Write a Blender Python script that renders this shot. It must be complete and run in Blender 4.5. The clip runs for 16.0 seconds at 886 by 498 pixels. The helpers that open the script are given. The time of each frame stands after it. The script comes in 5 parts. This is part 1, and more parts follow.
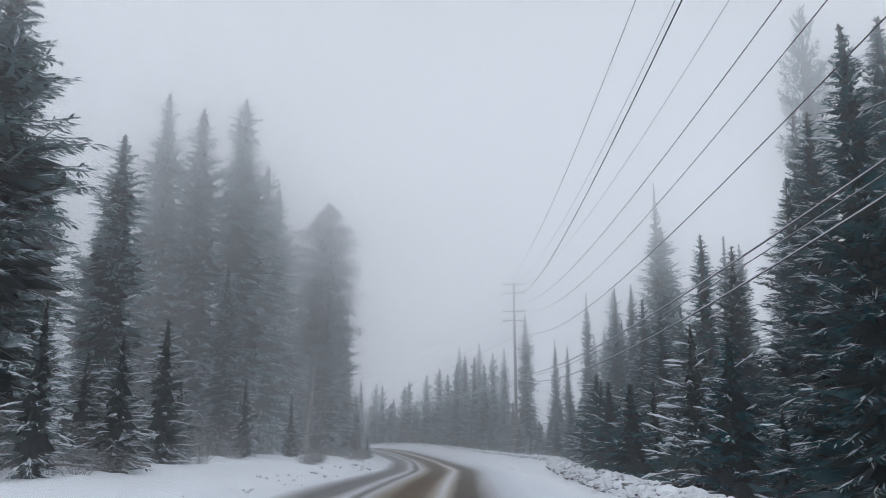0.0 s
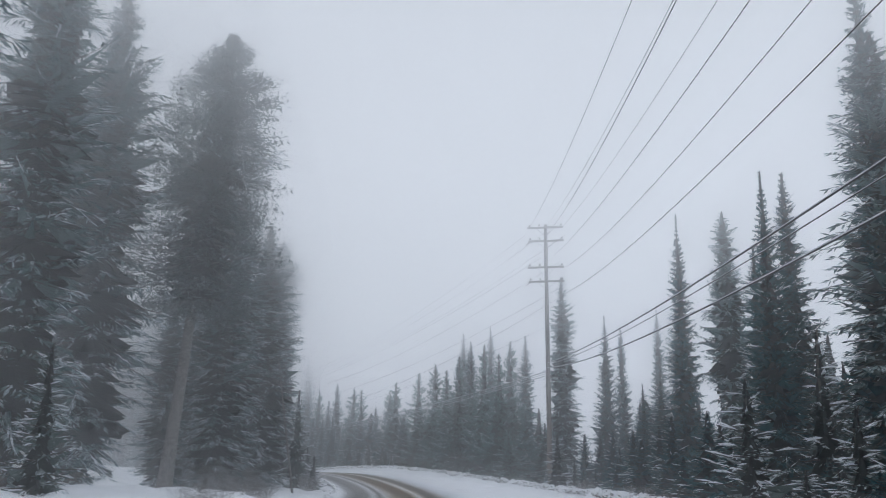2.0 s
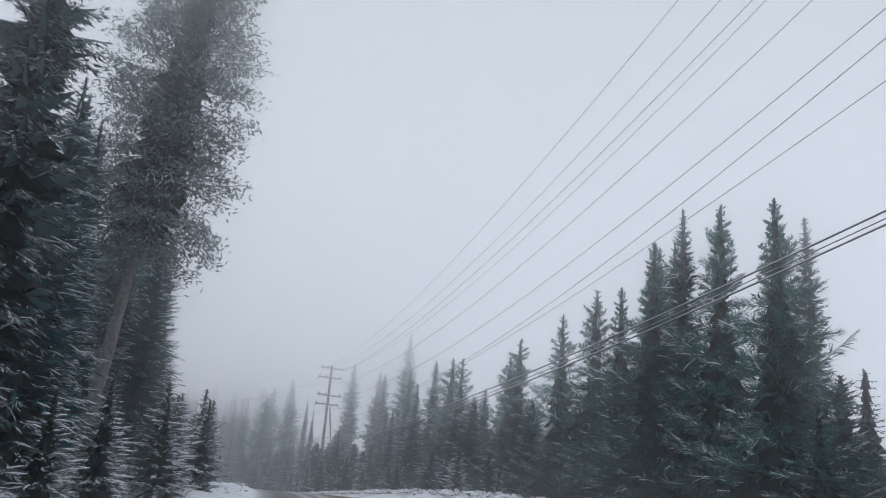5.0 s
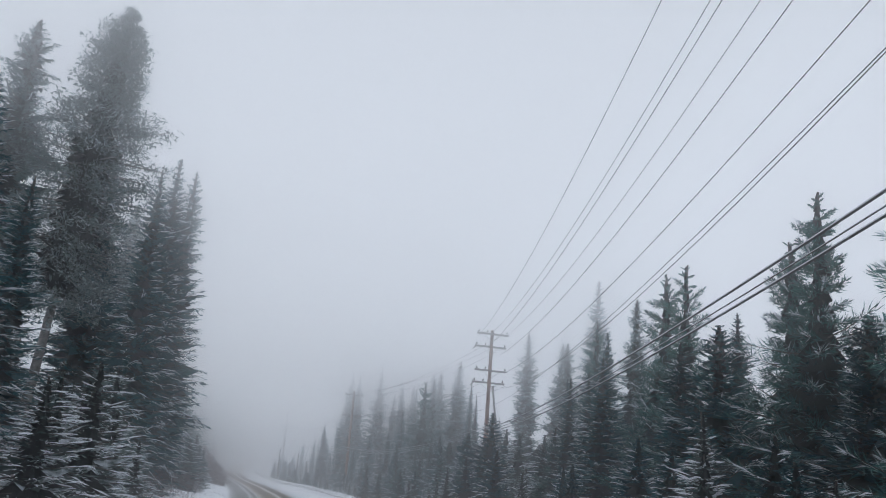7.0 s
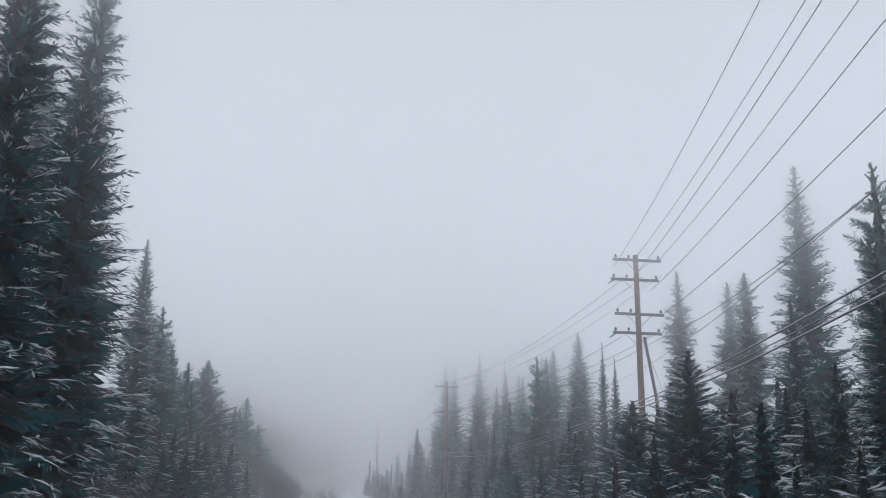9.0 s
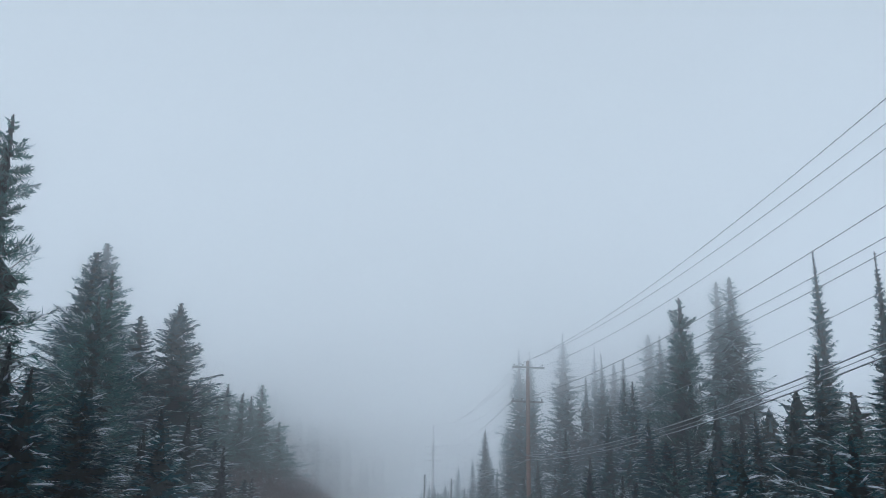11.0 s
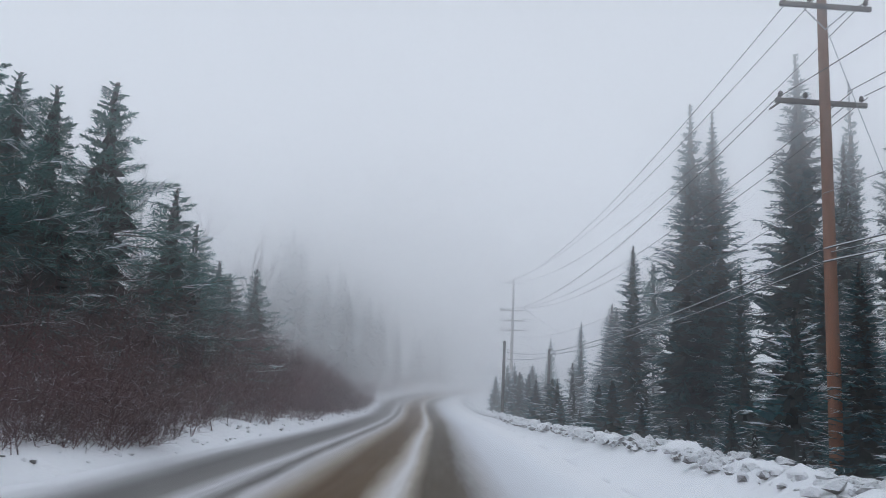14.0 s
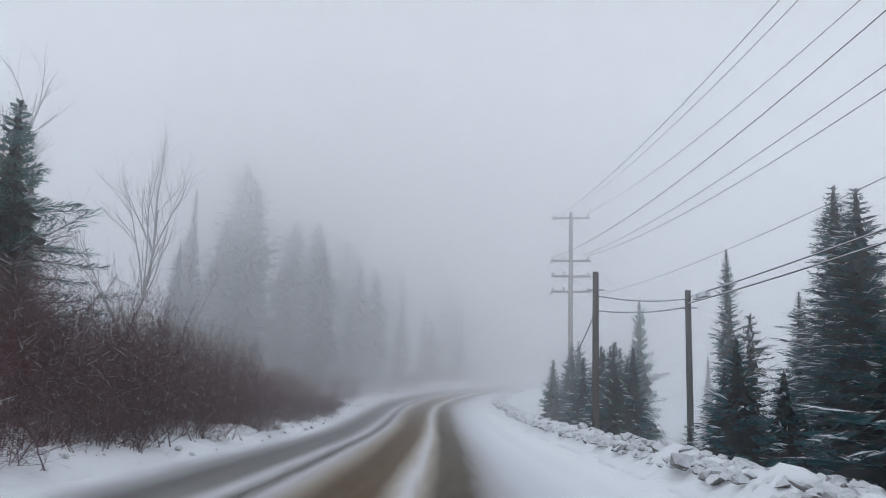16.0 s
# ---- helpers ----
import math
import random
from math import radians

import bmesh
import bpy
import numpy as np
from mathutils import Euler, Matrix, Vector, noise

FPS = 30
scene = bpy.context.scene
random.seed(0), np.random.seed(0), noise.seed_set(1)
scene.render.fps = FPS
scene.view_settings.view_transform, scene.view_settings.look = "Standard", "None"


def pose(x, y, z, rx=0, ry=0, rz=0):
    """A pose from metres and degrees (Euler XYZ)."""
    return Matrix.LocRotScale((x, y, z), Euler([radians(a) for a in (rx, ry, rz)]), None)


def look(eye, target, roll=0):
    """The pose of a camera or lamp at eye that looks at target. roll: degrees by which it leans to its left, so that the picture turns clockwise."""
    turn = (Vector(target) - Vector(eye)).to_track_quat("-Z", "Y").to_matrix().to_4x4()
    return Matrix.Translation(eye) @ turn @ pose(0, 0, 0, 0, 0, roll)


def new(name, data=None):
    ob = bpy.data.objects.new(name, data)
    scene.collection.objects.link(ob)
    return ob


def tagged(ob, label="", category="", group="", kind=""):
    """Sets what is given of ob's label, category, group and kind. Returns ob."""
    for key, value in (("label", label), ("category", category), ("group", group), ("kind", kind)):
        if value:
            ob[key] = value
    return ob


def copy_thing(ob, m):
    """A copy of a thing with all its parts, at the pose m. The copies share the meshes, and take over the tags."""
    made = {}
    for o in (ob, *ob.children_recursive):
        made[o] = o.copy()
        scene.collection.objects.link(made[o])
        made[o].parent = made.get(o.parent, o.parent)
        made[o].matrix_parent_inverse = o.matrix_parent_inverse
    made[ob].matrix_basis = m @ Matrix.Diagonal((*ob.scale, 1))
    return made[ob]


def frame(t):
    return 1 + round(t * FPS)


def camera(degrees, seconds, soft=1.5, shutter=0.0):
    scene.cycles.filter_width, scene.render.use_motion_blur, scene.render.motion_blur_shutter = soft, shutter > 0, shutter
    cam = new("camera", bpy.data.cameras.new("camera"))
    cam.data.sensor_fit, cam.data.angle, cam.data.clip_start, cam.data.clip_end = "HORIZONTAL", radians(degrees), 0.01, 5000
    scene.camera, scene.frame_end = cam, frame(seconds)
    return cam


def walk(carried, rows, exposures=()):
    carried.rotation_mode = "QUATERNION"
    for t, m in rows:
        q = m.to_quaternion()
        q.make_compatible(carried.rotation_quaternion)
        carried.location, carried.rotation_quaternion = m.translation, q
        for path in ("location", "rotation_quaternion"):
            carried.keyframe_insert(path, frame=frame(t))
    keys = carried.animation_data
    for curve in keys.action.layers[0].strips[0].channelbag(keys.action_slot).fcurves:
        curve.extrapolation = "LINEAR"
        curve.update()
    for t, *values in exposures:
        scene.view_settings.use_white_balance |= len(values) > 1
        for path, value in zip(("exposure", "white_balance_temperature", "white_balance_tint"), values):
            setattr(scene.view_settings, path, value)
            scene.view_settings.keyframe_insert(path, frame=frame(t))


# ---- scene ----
cam = camera(54.9, 16.0, soft=0.9, shutter=0.08)
# seconds, eye, target, roll
PATH = [
    (0, (1.164, 1.06, 0.541), (1.107, 3.008, 0.988), -0.0),
    (0.5, (1.118, 8.771, 0.503), (1.035, 10.719, 0.948), 0.5),
    (1, (1.13, 16.356, 0.485), (1.048, 18.3, 0.946), 0.4),
    (1.5, (1.06, 23.843, 0.575), (0.985, 25.783, 1.053), 0.4),
    (2, (1.037, 31.457, 0.519), (0.964, 33.392, 1.019), 0.7),
    (2.5, (1.064, 39.243, 0.476), (0.978, 41.173, 0.995), 1.0),
    (3, (1.116, 46.767, 0.439), (0.989, 48.69, 0.974), 1.8),
    (3.2, (0.993, 49.625, 0.426), (0.846, 51.545, 0.965), 2.2),
    (5.3, (-1.099, 78.099, 0.288), (-1.619, 79.944, 0.857), 6.0),
    (5.5, (-1.416, 80.684, 0.294), (-1.984, 82.515, 0.866), 6.7),
    (6, (-2.636, 86.594, 0.498), (-3.321, 88.387, 1.062), 7.4),
    (6.5, (-4.119, 92.094, 0.73), (-4.916, 93.845, 1.276), 7.8),
    (7, (-6.134, 97.627, 1.244), (-7.006, 99.348, 1.77), 4.7),
    (7.5, (-8.171, 102.373, 1.277), (-9.101, 104.067, 1.793), 3.3),
    (8, (-10.42, 106.904, 1.497), (-11.4, 108.572, 2.004), 2.7),
    (8.5, (-13.36, 111.363, 1.395), (-14.372, 113.007, 1.913), 0.9),
    (9, (-16.564, 116.044, 1.231), (-17.613, 117.661, 1.765), 1.1),
    (9.2, (-18.006, 117.904, 1.198), (-19.065, 119.514, 1.734), 1.5),
    (11.3, (-32.856, 137.172, 0.227), (-34.01, 138.694, 0.821), 1.3),
    (11.5, (-34.374, 139.201, 0.172), (-35.54, 140.714, 0.764), 1.4),
    (12, (-38.413, 144.421, 0.204), (-39.608, 145.922, 0.767), 1.7),
    (12.5, (-42.761, 149.945, 0.268), (-43.99, 151.435, 0.783), 2.4),
    (13, (-47.34, 155.596, 0.255), (-48.598, 157.083, 0.708), 2.8),
    (13.5, (-52.051, 161.33, 0.259), (-53.33, 162.816, 0.653), 3.0),
    (14, (-56.863, 167.114, 0.239), (-58.153, 168.602, 0.589), 2.7),
    (14.5, (-61.636, 172.8, 0.151), (-62.931, 174.287, 0.481), 2.5),
    (15, (-66.57, 178.542, 0.3), (-67.869, 180.027, 0.624), 2.2),
    (15.5, (-71.518, 184.297, 0.262), (-72.827, 185.771, 0.598), 1.7),
    (16, (-76.488, 190.071, 0.232), (-77.808, 191.53, 0.587), 1.8),
]
walk(cam, [(t, look(eye, target, roll)) for t, eye, target, roll in PATH],
     exposures=[(0.0, 0.0, 6500, 10), (9.2, 0.0, 6500, 10), (11.3, -0.12, 5950, 3), (12.6, -0.1, 5950, 3), (13.6, -0.03, 6300, 9), (14.2, 0.0, 6500, 10)])
CLOUD = 0.80  # brightness of the cloud base
FOG, FORWARD = 0.0082, 0.94  # scattering per metre and how far it keeps its direction
ALOFT = 0.022  # what the cloud adds above the lower tree tops
BANK, BROAD = 0.016, 0.1  # what the drifting banks of fog add, and how little they keep the direction of light
BEND, RISE_AT, RISE = 0.016, (0, 35, 60, 95, 150), (0.0, 0.1, 1.1, 3.6, 6.0)  # the road beyond the end of the walk

# ---------------------------------------------------------------- world: a bank of fog under a bright overcast
world = bpy.data.worlds.new("foggy_overcast")
scene.world = world
world.use_nodes = True
wn = world.node_tree
wn.nodes["Background"].inputs[0].default_value = (0.72, 0.78, 0.9, 1)
wn.nodes["Background"].inputs[1].default_value = 0.1
fog = wn.nodes.new("ShaderNodeVolumeScatter")
fog.inputs["Color"].default_value = (1, 1, 1, 1)
fog.inputs["Density"].default_value = FOG
fog.inputs["Anisotropy"].default_value = FORWARD
wn.links.new(fog.outputs[0], wn.nodes["World Output"].inputs["Volume"])
scene.cycles.volume_bounces = 16
scene.cycles.max_bounces = 20

# the lit cloud base: one very wide soft light above the tree tops
cloud = bpy.data.lights.new("cloud_base", "AREA")
cloud.shape, cloud.size = "SQUARE", 1600
cloud.energy = CLOUD * math.pi * 1600 ** 2
cloud.color = (0.866, 0.94, 1.06)
new("cloud_base", cloud).matrix_world = pose(-50, 120, 48)


# ---------------------------------------------------------------- materials
def material(name, base, rough=0.8, spec=0.3):
    m = bpy.data.materials.new(name)
    m.use_nodes = True
    p = m.node_tree.nodes["Principled BSDF"]
    p.inputs["Base Color"].default_value = (*base, 1)
    p.inputs["Roughness"].default_value = rough
    p.inputs["Specular IOR Level"].default_value = spec
    return m


def node(m, kind, **values):
    n = m.node_tree.nodes.new(kind)
    for key, value in values.items():
        n.inputs[key].default_value = value
    return n


def link(m, a, b):
    m.node_tree.links.new(a, b)


def surface(m):
    return m.node_tree.nodes["Principled BSDF"]


def ramp(m, source, stops):
    r = m.node_tree.nodes.new("ShaderNodeValToRGB")
    el = r.color_ramp.elements
    while len(el) < len(stops):
        el.new(0.5)
    for e, (at, c) in zip(el, stops):
        e.position, e.color = at, (*c, 1)
    link(m, source, r.inputs[0])
    return r


def mix(m, factor, a, b):
    n = m.node_tree.nodes.new("ShaderNodeMix")
    n.data_type = "RGBA"
    for socket, value in ((n.inputs[0], factor), (n.inputs[6], a), (n.inputs[7], b)):
        if isinstance(value, (int, float)):
            socket.default_value = value
        elif isinstance(value, tuple):
            socket.default_value = (*value, 1)
        else:
            link(m, value, socket)
    return n.outputs[2]


def calc(m, op, a, b=0.0, c=0.0):
    n = m.node_tree.nodes.new("ShaderNodeMath")
    n.operation = op
    for socket, value in zip(n.inputs, (a, b, c)):
        if isinstance(value, (int, float)):
            socket.default_value = value
        else:
            link(m, value, socket)
    return n.outputs[0]


def noisy(m, scale, detail=4.0, rough=0.55, coords=None):
    n = node(m, "ShaderNodeTexNoise", Scale=scale, Detail=detail, Roughness=rough)
    if coords is not None:
        link(m, coords, n.inputs["Vector"])
    return n.outputs["Fac"]


def where(m):
    return node(m, "ShaderNodeNewGeometry").outputs["Position"]


def bump(m, height, strength, distance=0.05):
    b = node(m, "ShaderNodeBump", Strength=strength, Distance=distance)
    link(m, height, b.inputs["Height"])
    link(m, b.outputs[0], surface(m).inputs["Normal"])


def foliage(name, dark, light, snowy=0.0):
    """Needles: two greens mixed by clump and by tree, with a dusting of snow on what faces up."""
    m = material(name, dark, 0.9, 0.04)
    isl = node(m, "ShaderNodeNewGeometry").outputs["Random Per Island"]
    tree = node(m, "ShaderNodeObjectInfo").outputs["Random"]
    n = noisy(m, 1.3, 3.0, 0.6, where(m))
    f = calc(m, "ADD", calc(m, "MULTIPLY", isl, 0.45), calc(m, "ADD", calc(m, "MULTIPLY", n, 0.5), calc(m, "MULTIPLY", tree, 0.35)))
    c = ramp(m, f, [(0.25, dark), (0.95, light)]).outputs[0]
    if snowy:
        nz = node(m, "ShaderNodeSeparateXYZ")
        link(m, node(m, "ShaderNodeNewGeometry").outputs["Normal"], nz.inputs[0])
        up = ramp(m, nz.outputs[2], [(0.30, (0, 0, 0)), (0.75, (1, 1, 1))]).outputs[0]
        patch = ramp(m, noisy(m, 2.6, 4.0, 0.65, where(m)), [(0.42, (0, 0, 0)), (0.60, (1, 1, 1))]).outputs[0]
        c = mix(m, calc(m, "MULTIPLY", calc(m, "MULTIPLY", up, patch), snowy), c, (0.74, 0.79, 0.84))
    link(m, c, surface(m).inputs["Base Color"])
    return m


NEEDLE = foliage("spruce_needles", (0.003, 0.040, 0.052), (0.012, 0.130, 0.155), 0.10)
PINE = foliage("pine_needles", (0.014, 0.074, 0.074), (0.070, 0.215, 0.195), 0.25)
RIME = foliage("rimed_needles", (0.034, 0.060, 0.060), (0.125, 0.175, 0.168), 0.9)
HOAR = foliage("hoary_needles", (0.034, 0.084, 0.092), (0.170, 0.265, 0.270), 0.8)
FROST = foliage("frosted_sprays", (0.28, 0.34, 0.36), (0.62, 0.68, 0.71), 0.5)
PALE_NEEDLE = foliage("rime_coated_needles", (0.075, 0.105, 0.105), (0.23, 0.28, 0.28), 0.6)
TWIG = foliage("red_brown_twigs", (0.064, 0.040, 0.042), (0.205, 0.118, 0.118), 0.2)

BARK = material("bark", (0.09, 0.075, 0.065), 0.9, 0.2)
_n = noisy(BARK, 9.0, 5.0, 0.6, where(BARK))
link(BARK, ramp(BARK, _n, [(0.3, (0.045, 0.037, 0.033)), (0.7, (0.16, 0.14, 0.125))]).outputs[0], surface(BARK).inputs["Base Color"])
bump(BARK, _n, 0.6)

# near-black for the crowns' core: the shade between inner boughs is in its colour
INNER_SHADE = material("dead_inner_twigs", (0.022, 0.024, 0.024), 0.95, 0.05)
_n = noisy(INNER_SHADE, 6.0, 4.0, 0.6, where(INNER_SHADE))
link(INNER_SHADE, ramp(INNER_SHADE, _n, [(0.3, (0.008, 0.012, 0.013)), (0.7, (0.030, 0.036, 0.036))]).outputs[0], surface(INNER_SHADE).inputs["Base Color"])

PALE = material("grey_dead_wood", (0.22, 0.2, 0.19), 0.9, 0.2)
_n = noisy(PALE, 7.0, 5.0, 0.6, where(PALE))
link(PALE, ramp(PALE, _n, [(0.3, (0.11, 0.10, 0.095)), (0.7, (0.33, 0.31, 0.30))]).outputs[0], surface(PALE).inputs["Base Color"])

FLAKE = material("settled_snow", (0.80, 0.83, 0.87), 0.85, 0.2)

SNOW = material("snow_ground", (0.82, 0.84, 0.88), 0.8, 0.25)
_p = where(SNOW)
_a, _b = noisy(SNOW, 0.35, 4.0, 0.6, _p), noisy(SNOW, 3.5, 6.0, 0.62, _p)
_c = ramp(SNOW, calc(SNOW, "ADD", calc(SNOW, "MULTIPLY", _a, 0.5), calc(SNOW, "MULTIPLY", _b, 0.5)),
          [(0.30, (0.72, 0.73, 0.76)), (0.42, (0.88, 0.90, 0.93)), (0.7, (0.92, 0.935, 0.96))])
link(SNOW, _c.outputs[0], surface(SNOW).inputs["Base Color"])
bump(SNOW, calc(SNOW, "ADD", _b, calc(SNOW, "MULTIPLY", _a, 2.0)), 0.5, 0.12)

PLOUGHED = material("ploughed_snow", (0.72, 0.74, 0.78), 0.85, 0.2)
_p = where(PLOUGHED)
_a, _b = noisy(PLOUGHED, 2.2, 5.0, 0.65, _p), noisy(PLOUGHED, 12.0, 4.0, 0.6, _p)
# white on faces turned up, grey-brown towards those turned down, broken by noise
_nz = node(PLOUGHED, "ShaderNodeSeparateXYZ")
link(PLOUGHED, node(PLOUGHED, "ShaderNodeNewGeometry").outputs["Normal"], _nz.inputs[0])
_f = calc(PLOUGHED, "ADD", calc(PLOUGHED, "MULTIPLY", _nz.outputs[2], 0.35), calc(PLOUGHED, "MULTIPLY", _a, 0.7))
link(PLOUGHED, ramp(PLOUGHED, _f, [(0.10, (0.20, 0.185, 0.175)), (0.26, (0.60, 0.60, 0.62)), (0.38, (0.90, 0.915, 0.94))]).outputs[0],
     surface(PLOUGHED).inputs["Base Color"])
bump(PLOUGHED, calc(PLOUGHED, "ADD", _b, calc(PLOUGHED, "MULTIPLY", _a, 1.5)), 1.0, 0.10)

# the road: wet sanded asphalt in the wheel tracks, slush and packed snow between them
ROAD = material("slushy_road", (0.3, 0.3, 0.3), 0.75, 0.2)
_uv = node(ROAD, "ShaderNodeUVMap").outputs[0]
_s = node(ROAD, "ShaderNodeSeparateXYZ")
link(ROAD, _uv, _s.inputs[0])
_u, _v = _s.outputs[0], _s.outputs[1]
_long = node(ROAD, "ShaderNodeCombineXYZ")
link(ROAD, calc(ROAD, "MULTIPLY", _u, 1.0), _long.inputs[0])
link(ROAD, calc(ROAD, "MULTIPLY", _v, 0.045), _long.inputs[1])
_wob = noisy(ROAD, 1.4, 5.0, 0.6, _long.outputs[0])
_fine = node(ROAD, "ShaderNodeCombineXYZ")
link(ROAD, calc(ROAD, "MULTIPLY", _u, 9.0), _fine.inputs[0])
link(ROAD, calc(ROAD, "MULTIPLY", _v, 0.5), _fine.inputs[1])
_str = noisy(ROAD, 1.0, 6.0, 0.62, _fine.outputs[0])
# lane coordinate from -7 (far shoulder) to 3 (near shoulder), gently wandering
_x = calc(ROAD, "ADD", _u, calc(ROAD, "MULTIPLY", calc(ROAD, "SUBTRACT", _wob, 0.5), 0.35))
_x = calc(ROAD, "ADD", _x, calc(ROAD, "MULTIPLY", calc(ROAD, "SUBTRACT", _str, 0.5), 0.22))
_x = calc(ROAD, "DIVIDE", calc(ROAD, "ADD", _x, 7.0), 10.0)


def lane(u):
    return (u + 7.0) / 10.0


_c = ramp(ROAD, _x, [
    (lane(-4.7), (0.88, 0.90, 0.93)), (lane(-4.35), (0.40, 0.40, 0.41)), (lane(-3.9), (0.16, 0.155, 0.15)), (lane(-3.3), (0.22, 0.21, 0.20)),
    (lane(-2.95), (0.62, 0.62, 0.64)), (lane(-2.65), (0.13, 0.12, 0.11)), (lane(-2.4), (0.58, 0.57, 0.58)), (lane(-2.0), (0.30, 0.25, 0.19)),
    (lane(-1.7), (0.105, 0.058, 0.020)), (lane(-1.05), (0.115, 0.066, 0.024)), (lane(-0.85), (0.36, 0.31, 0.25)), (lane(-0.62), (0.70, 0.69, 0.69)),
    (lane(-0.42), (0.36, 0.31, 0.25)), (lane(-0.22), (0.082, 0.060, 0.036)), (lane(0.25), (0.095, 0.070, 0.045)), (lane(0.6), (0.42, 0.41, 0.41)),
    (lane(1.0), (0.66, 0.68, 0.72)), (lane(1.9), (0.82, 0.85, 0.89)), (lane(2.4), (0.90, 0.915, 0.94))])
_grit = noisy(ROAD, 26.0, 4.0, 0.6, where(ROAD))
link(ROAD, mix(ROAD, calc(ROAD, "MULTIPLY", calc(ROAD, "SUBTRACT", _str, 0.42), 0.35), _c.outputs[0],
               ramp(ROAD, _grit, [(0.3, (0.14, 0.12, 0.10)), (0.7, (0.62, 0.62, 0.63))]).outputs[0]), surface(ROAD).inputs["Base Color"])
bump(ROAD, calc(ROAD, "ADD", _str, calc(ROAD, "MULTIPLY", _grit, 0.3)), 0.35, 0.03)


def pole_wood(name, low, high):
    m = material(name, low, 0.85, 0.2)
    sp = node(m, "ShaderNodeSeparateXYZ")
    link(m, node(m, "ShaderNodeTexCoord").outputs["Object"], sp.inputs[0])
    g = node(m, "ShaderNodeCombineXYZ")
    link(m, calc(m, "MULTIPLY", sp.outputs[0], 14.0), g.inputs[0])
    link(m, calc(m, "MULTIPLY", sp.outputs[1], 14.0), g.inputs[1])
    link(m, calc(m, "MULTIPLY", sp.outputs[2], 0.7), g.inputs[2])
    grain = noisy(m, 2.0, 5.0, 0.65, g.outputs[0])
    tone = ramp(m, calc(m, "ADD", calc(m, "DIVIDE", sp.outputs[2], 14.0), calc(m, "MULTIPLY", calc(m, "SUBTRACT", grain, 0.5), 0.35)),
                [(0.15, low), (0.75, high)])
    dark = mix(m, calc(m, "MULTIPLY", grain, 0.55), tone.outputs[0], (0.05, 0.042, 0.038))
    link(m, dark, surface(m).inputs["Base Color"])
    bump(m, grain, 0.4, 0.02)
    return m


POLE_GREY = pole_wood("weathered_pole", (0.30, 0.25, 0.21), (0.30, 0.28, 0.27))
POLE_RED = pole_wood("treated_pole", (0.46, 0.18, 0.09), (0.30, 0.16, 0.11))
POLE_DARK = pole_wood("dark_pole", (0.10, 0.085, 0.075), (0.09, 0.08, 0.075))
ARM = pole_wood("crossarm_wood", (0.22, 0.20, 0.19), (0.22, 0.20, 0.19))
STEEL = material("galvanised_steel", (0.35, 0.36, 0.38), 0.5, 0.5)
PORCELAIN = material("brown_porcelain", (0.07, 0.05, 0.045), 0.3, 0.5)
WIRE = material("bare_wire", (0.05, 0.05, 0.055), 0.6, 0.3)
CABLE = material("snow_dusted_cable", (0.03, 0.03, 0.034), 0.6, 0.3)
_nz = node(CABLE, "ShaderNodeSeparateXYZ")
link(CABLE, node(CABLE, "ShaderNodeNewGeometry").outputs["Normal"], _nz.inputs[0])
link(CABLE, mix(CABLE, calc(CABLE, "MULTIPLY", calc(CABLE, "GREATER_THAN", _nz.outputs[2], -0.35), 0.95), (0.03, 0.03, 0.034), (0.7, 0.72, 0.76)),
     surface(CABLE).inputs["Base Color"])


# ---------------------------------------------------------------- the line of the road
def smooth(a, k):
    g = np.exp(-0.5 * (np.arange(-3 * k, 3 * k + 1) / k) ** 2)
    g /= g.sum()
    return np.convolve(np.pad(a, 3 * k, mode="reflect", reflect_type="odd"), g, mode="valid")


EYE_H = 1.25
STEP = 0.5
eyes = np.array([eye for _, eye, _, _ in PATH])
arc = np.concatenate([[0], np.cumsum(np.hypot(*np.diff(eyes[:, :2], axis=0).T))])
BACK, AHEAD = 70.0, 150.0
ss = np.arange(0, arc[-1], STEP)
lx, ly, lz = (np.interp(ss, arc, eyes[:, k]) for k in range(3))
lz = lz - EYE_H
# behind the start: straight back; past the end: on, then round to the right and uphill
d0 = np.array([lx[20] - lx[0], ly[20] - ly[0]])
d0 /= np.hypot(*d0)
back = np.arange(-BACK, 0, STEP)
h = math.atan2(ly[-1] - ly[-30], lx[-1] - lx[-30])
px, py, pz, ext = lx[-1], ly[-1], lz[-1], []
for i in range(int(AHEAD / STEP)):
    a = i * STEP
    h += STEP * 0.0008 * (a < 40) - STEP * BEND * min(1.0, max(0.0, (a - 46.0) / 16.0))
    px, py = px + STEP * math.cos(h), py + STEP * math.sin(h)
    ext.append((px, py, float(np.interp(a, RISE_AT, RISE)) + lz[-1]))
ext = np.array(ext)
LX = smooth(np.concatenate([lx[0] + d0[0] * back, lx, ext[:, 0]]), 8)
LY = smooth(np.concatenate([ly[0] + d0[1] * back, ly, ext[:, 1]]), 8)
LZ = smooth(np.concatenate([np.full(len(back), lz[0]), lz, ext[:, 2]]), 12)
LS = np.arange(len(LX)) * STEP - BACK
TX, TY = np.gradient(LX), np.gradient(LY)
_l = np.hypot(TX, TY)
TX, TY = TX / _l, TY / _l


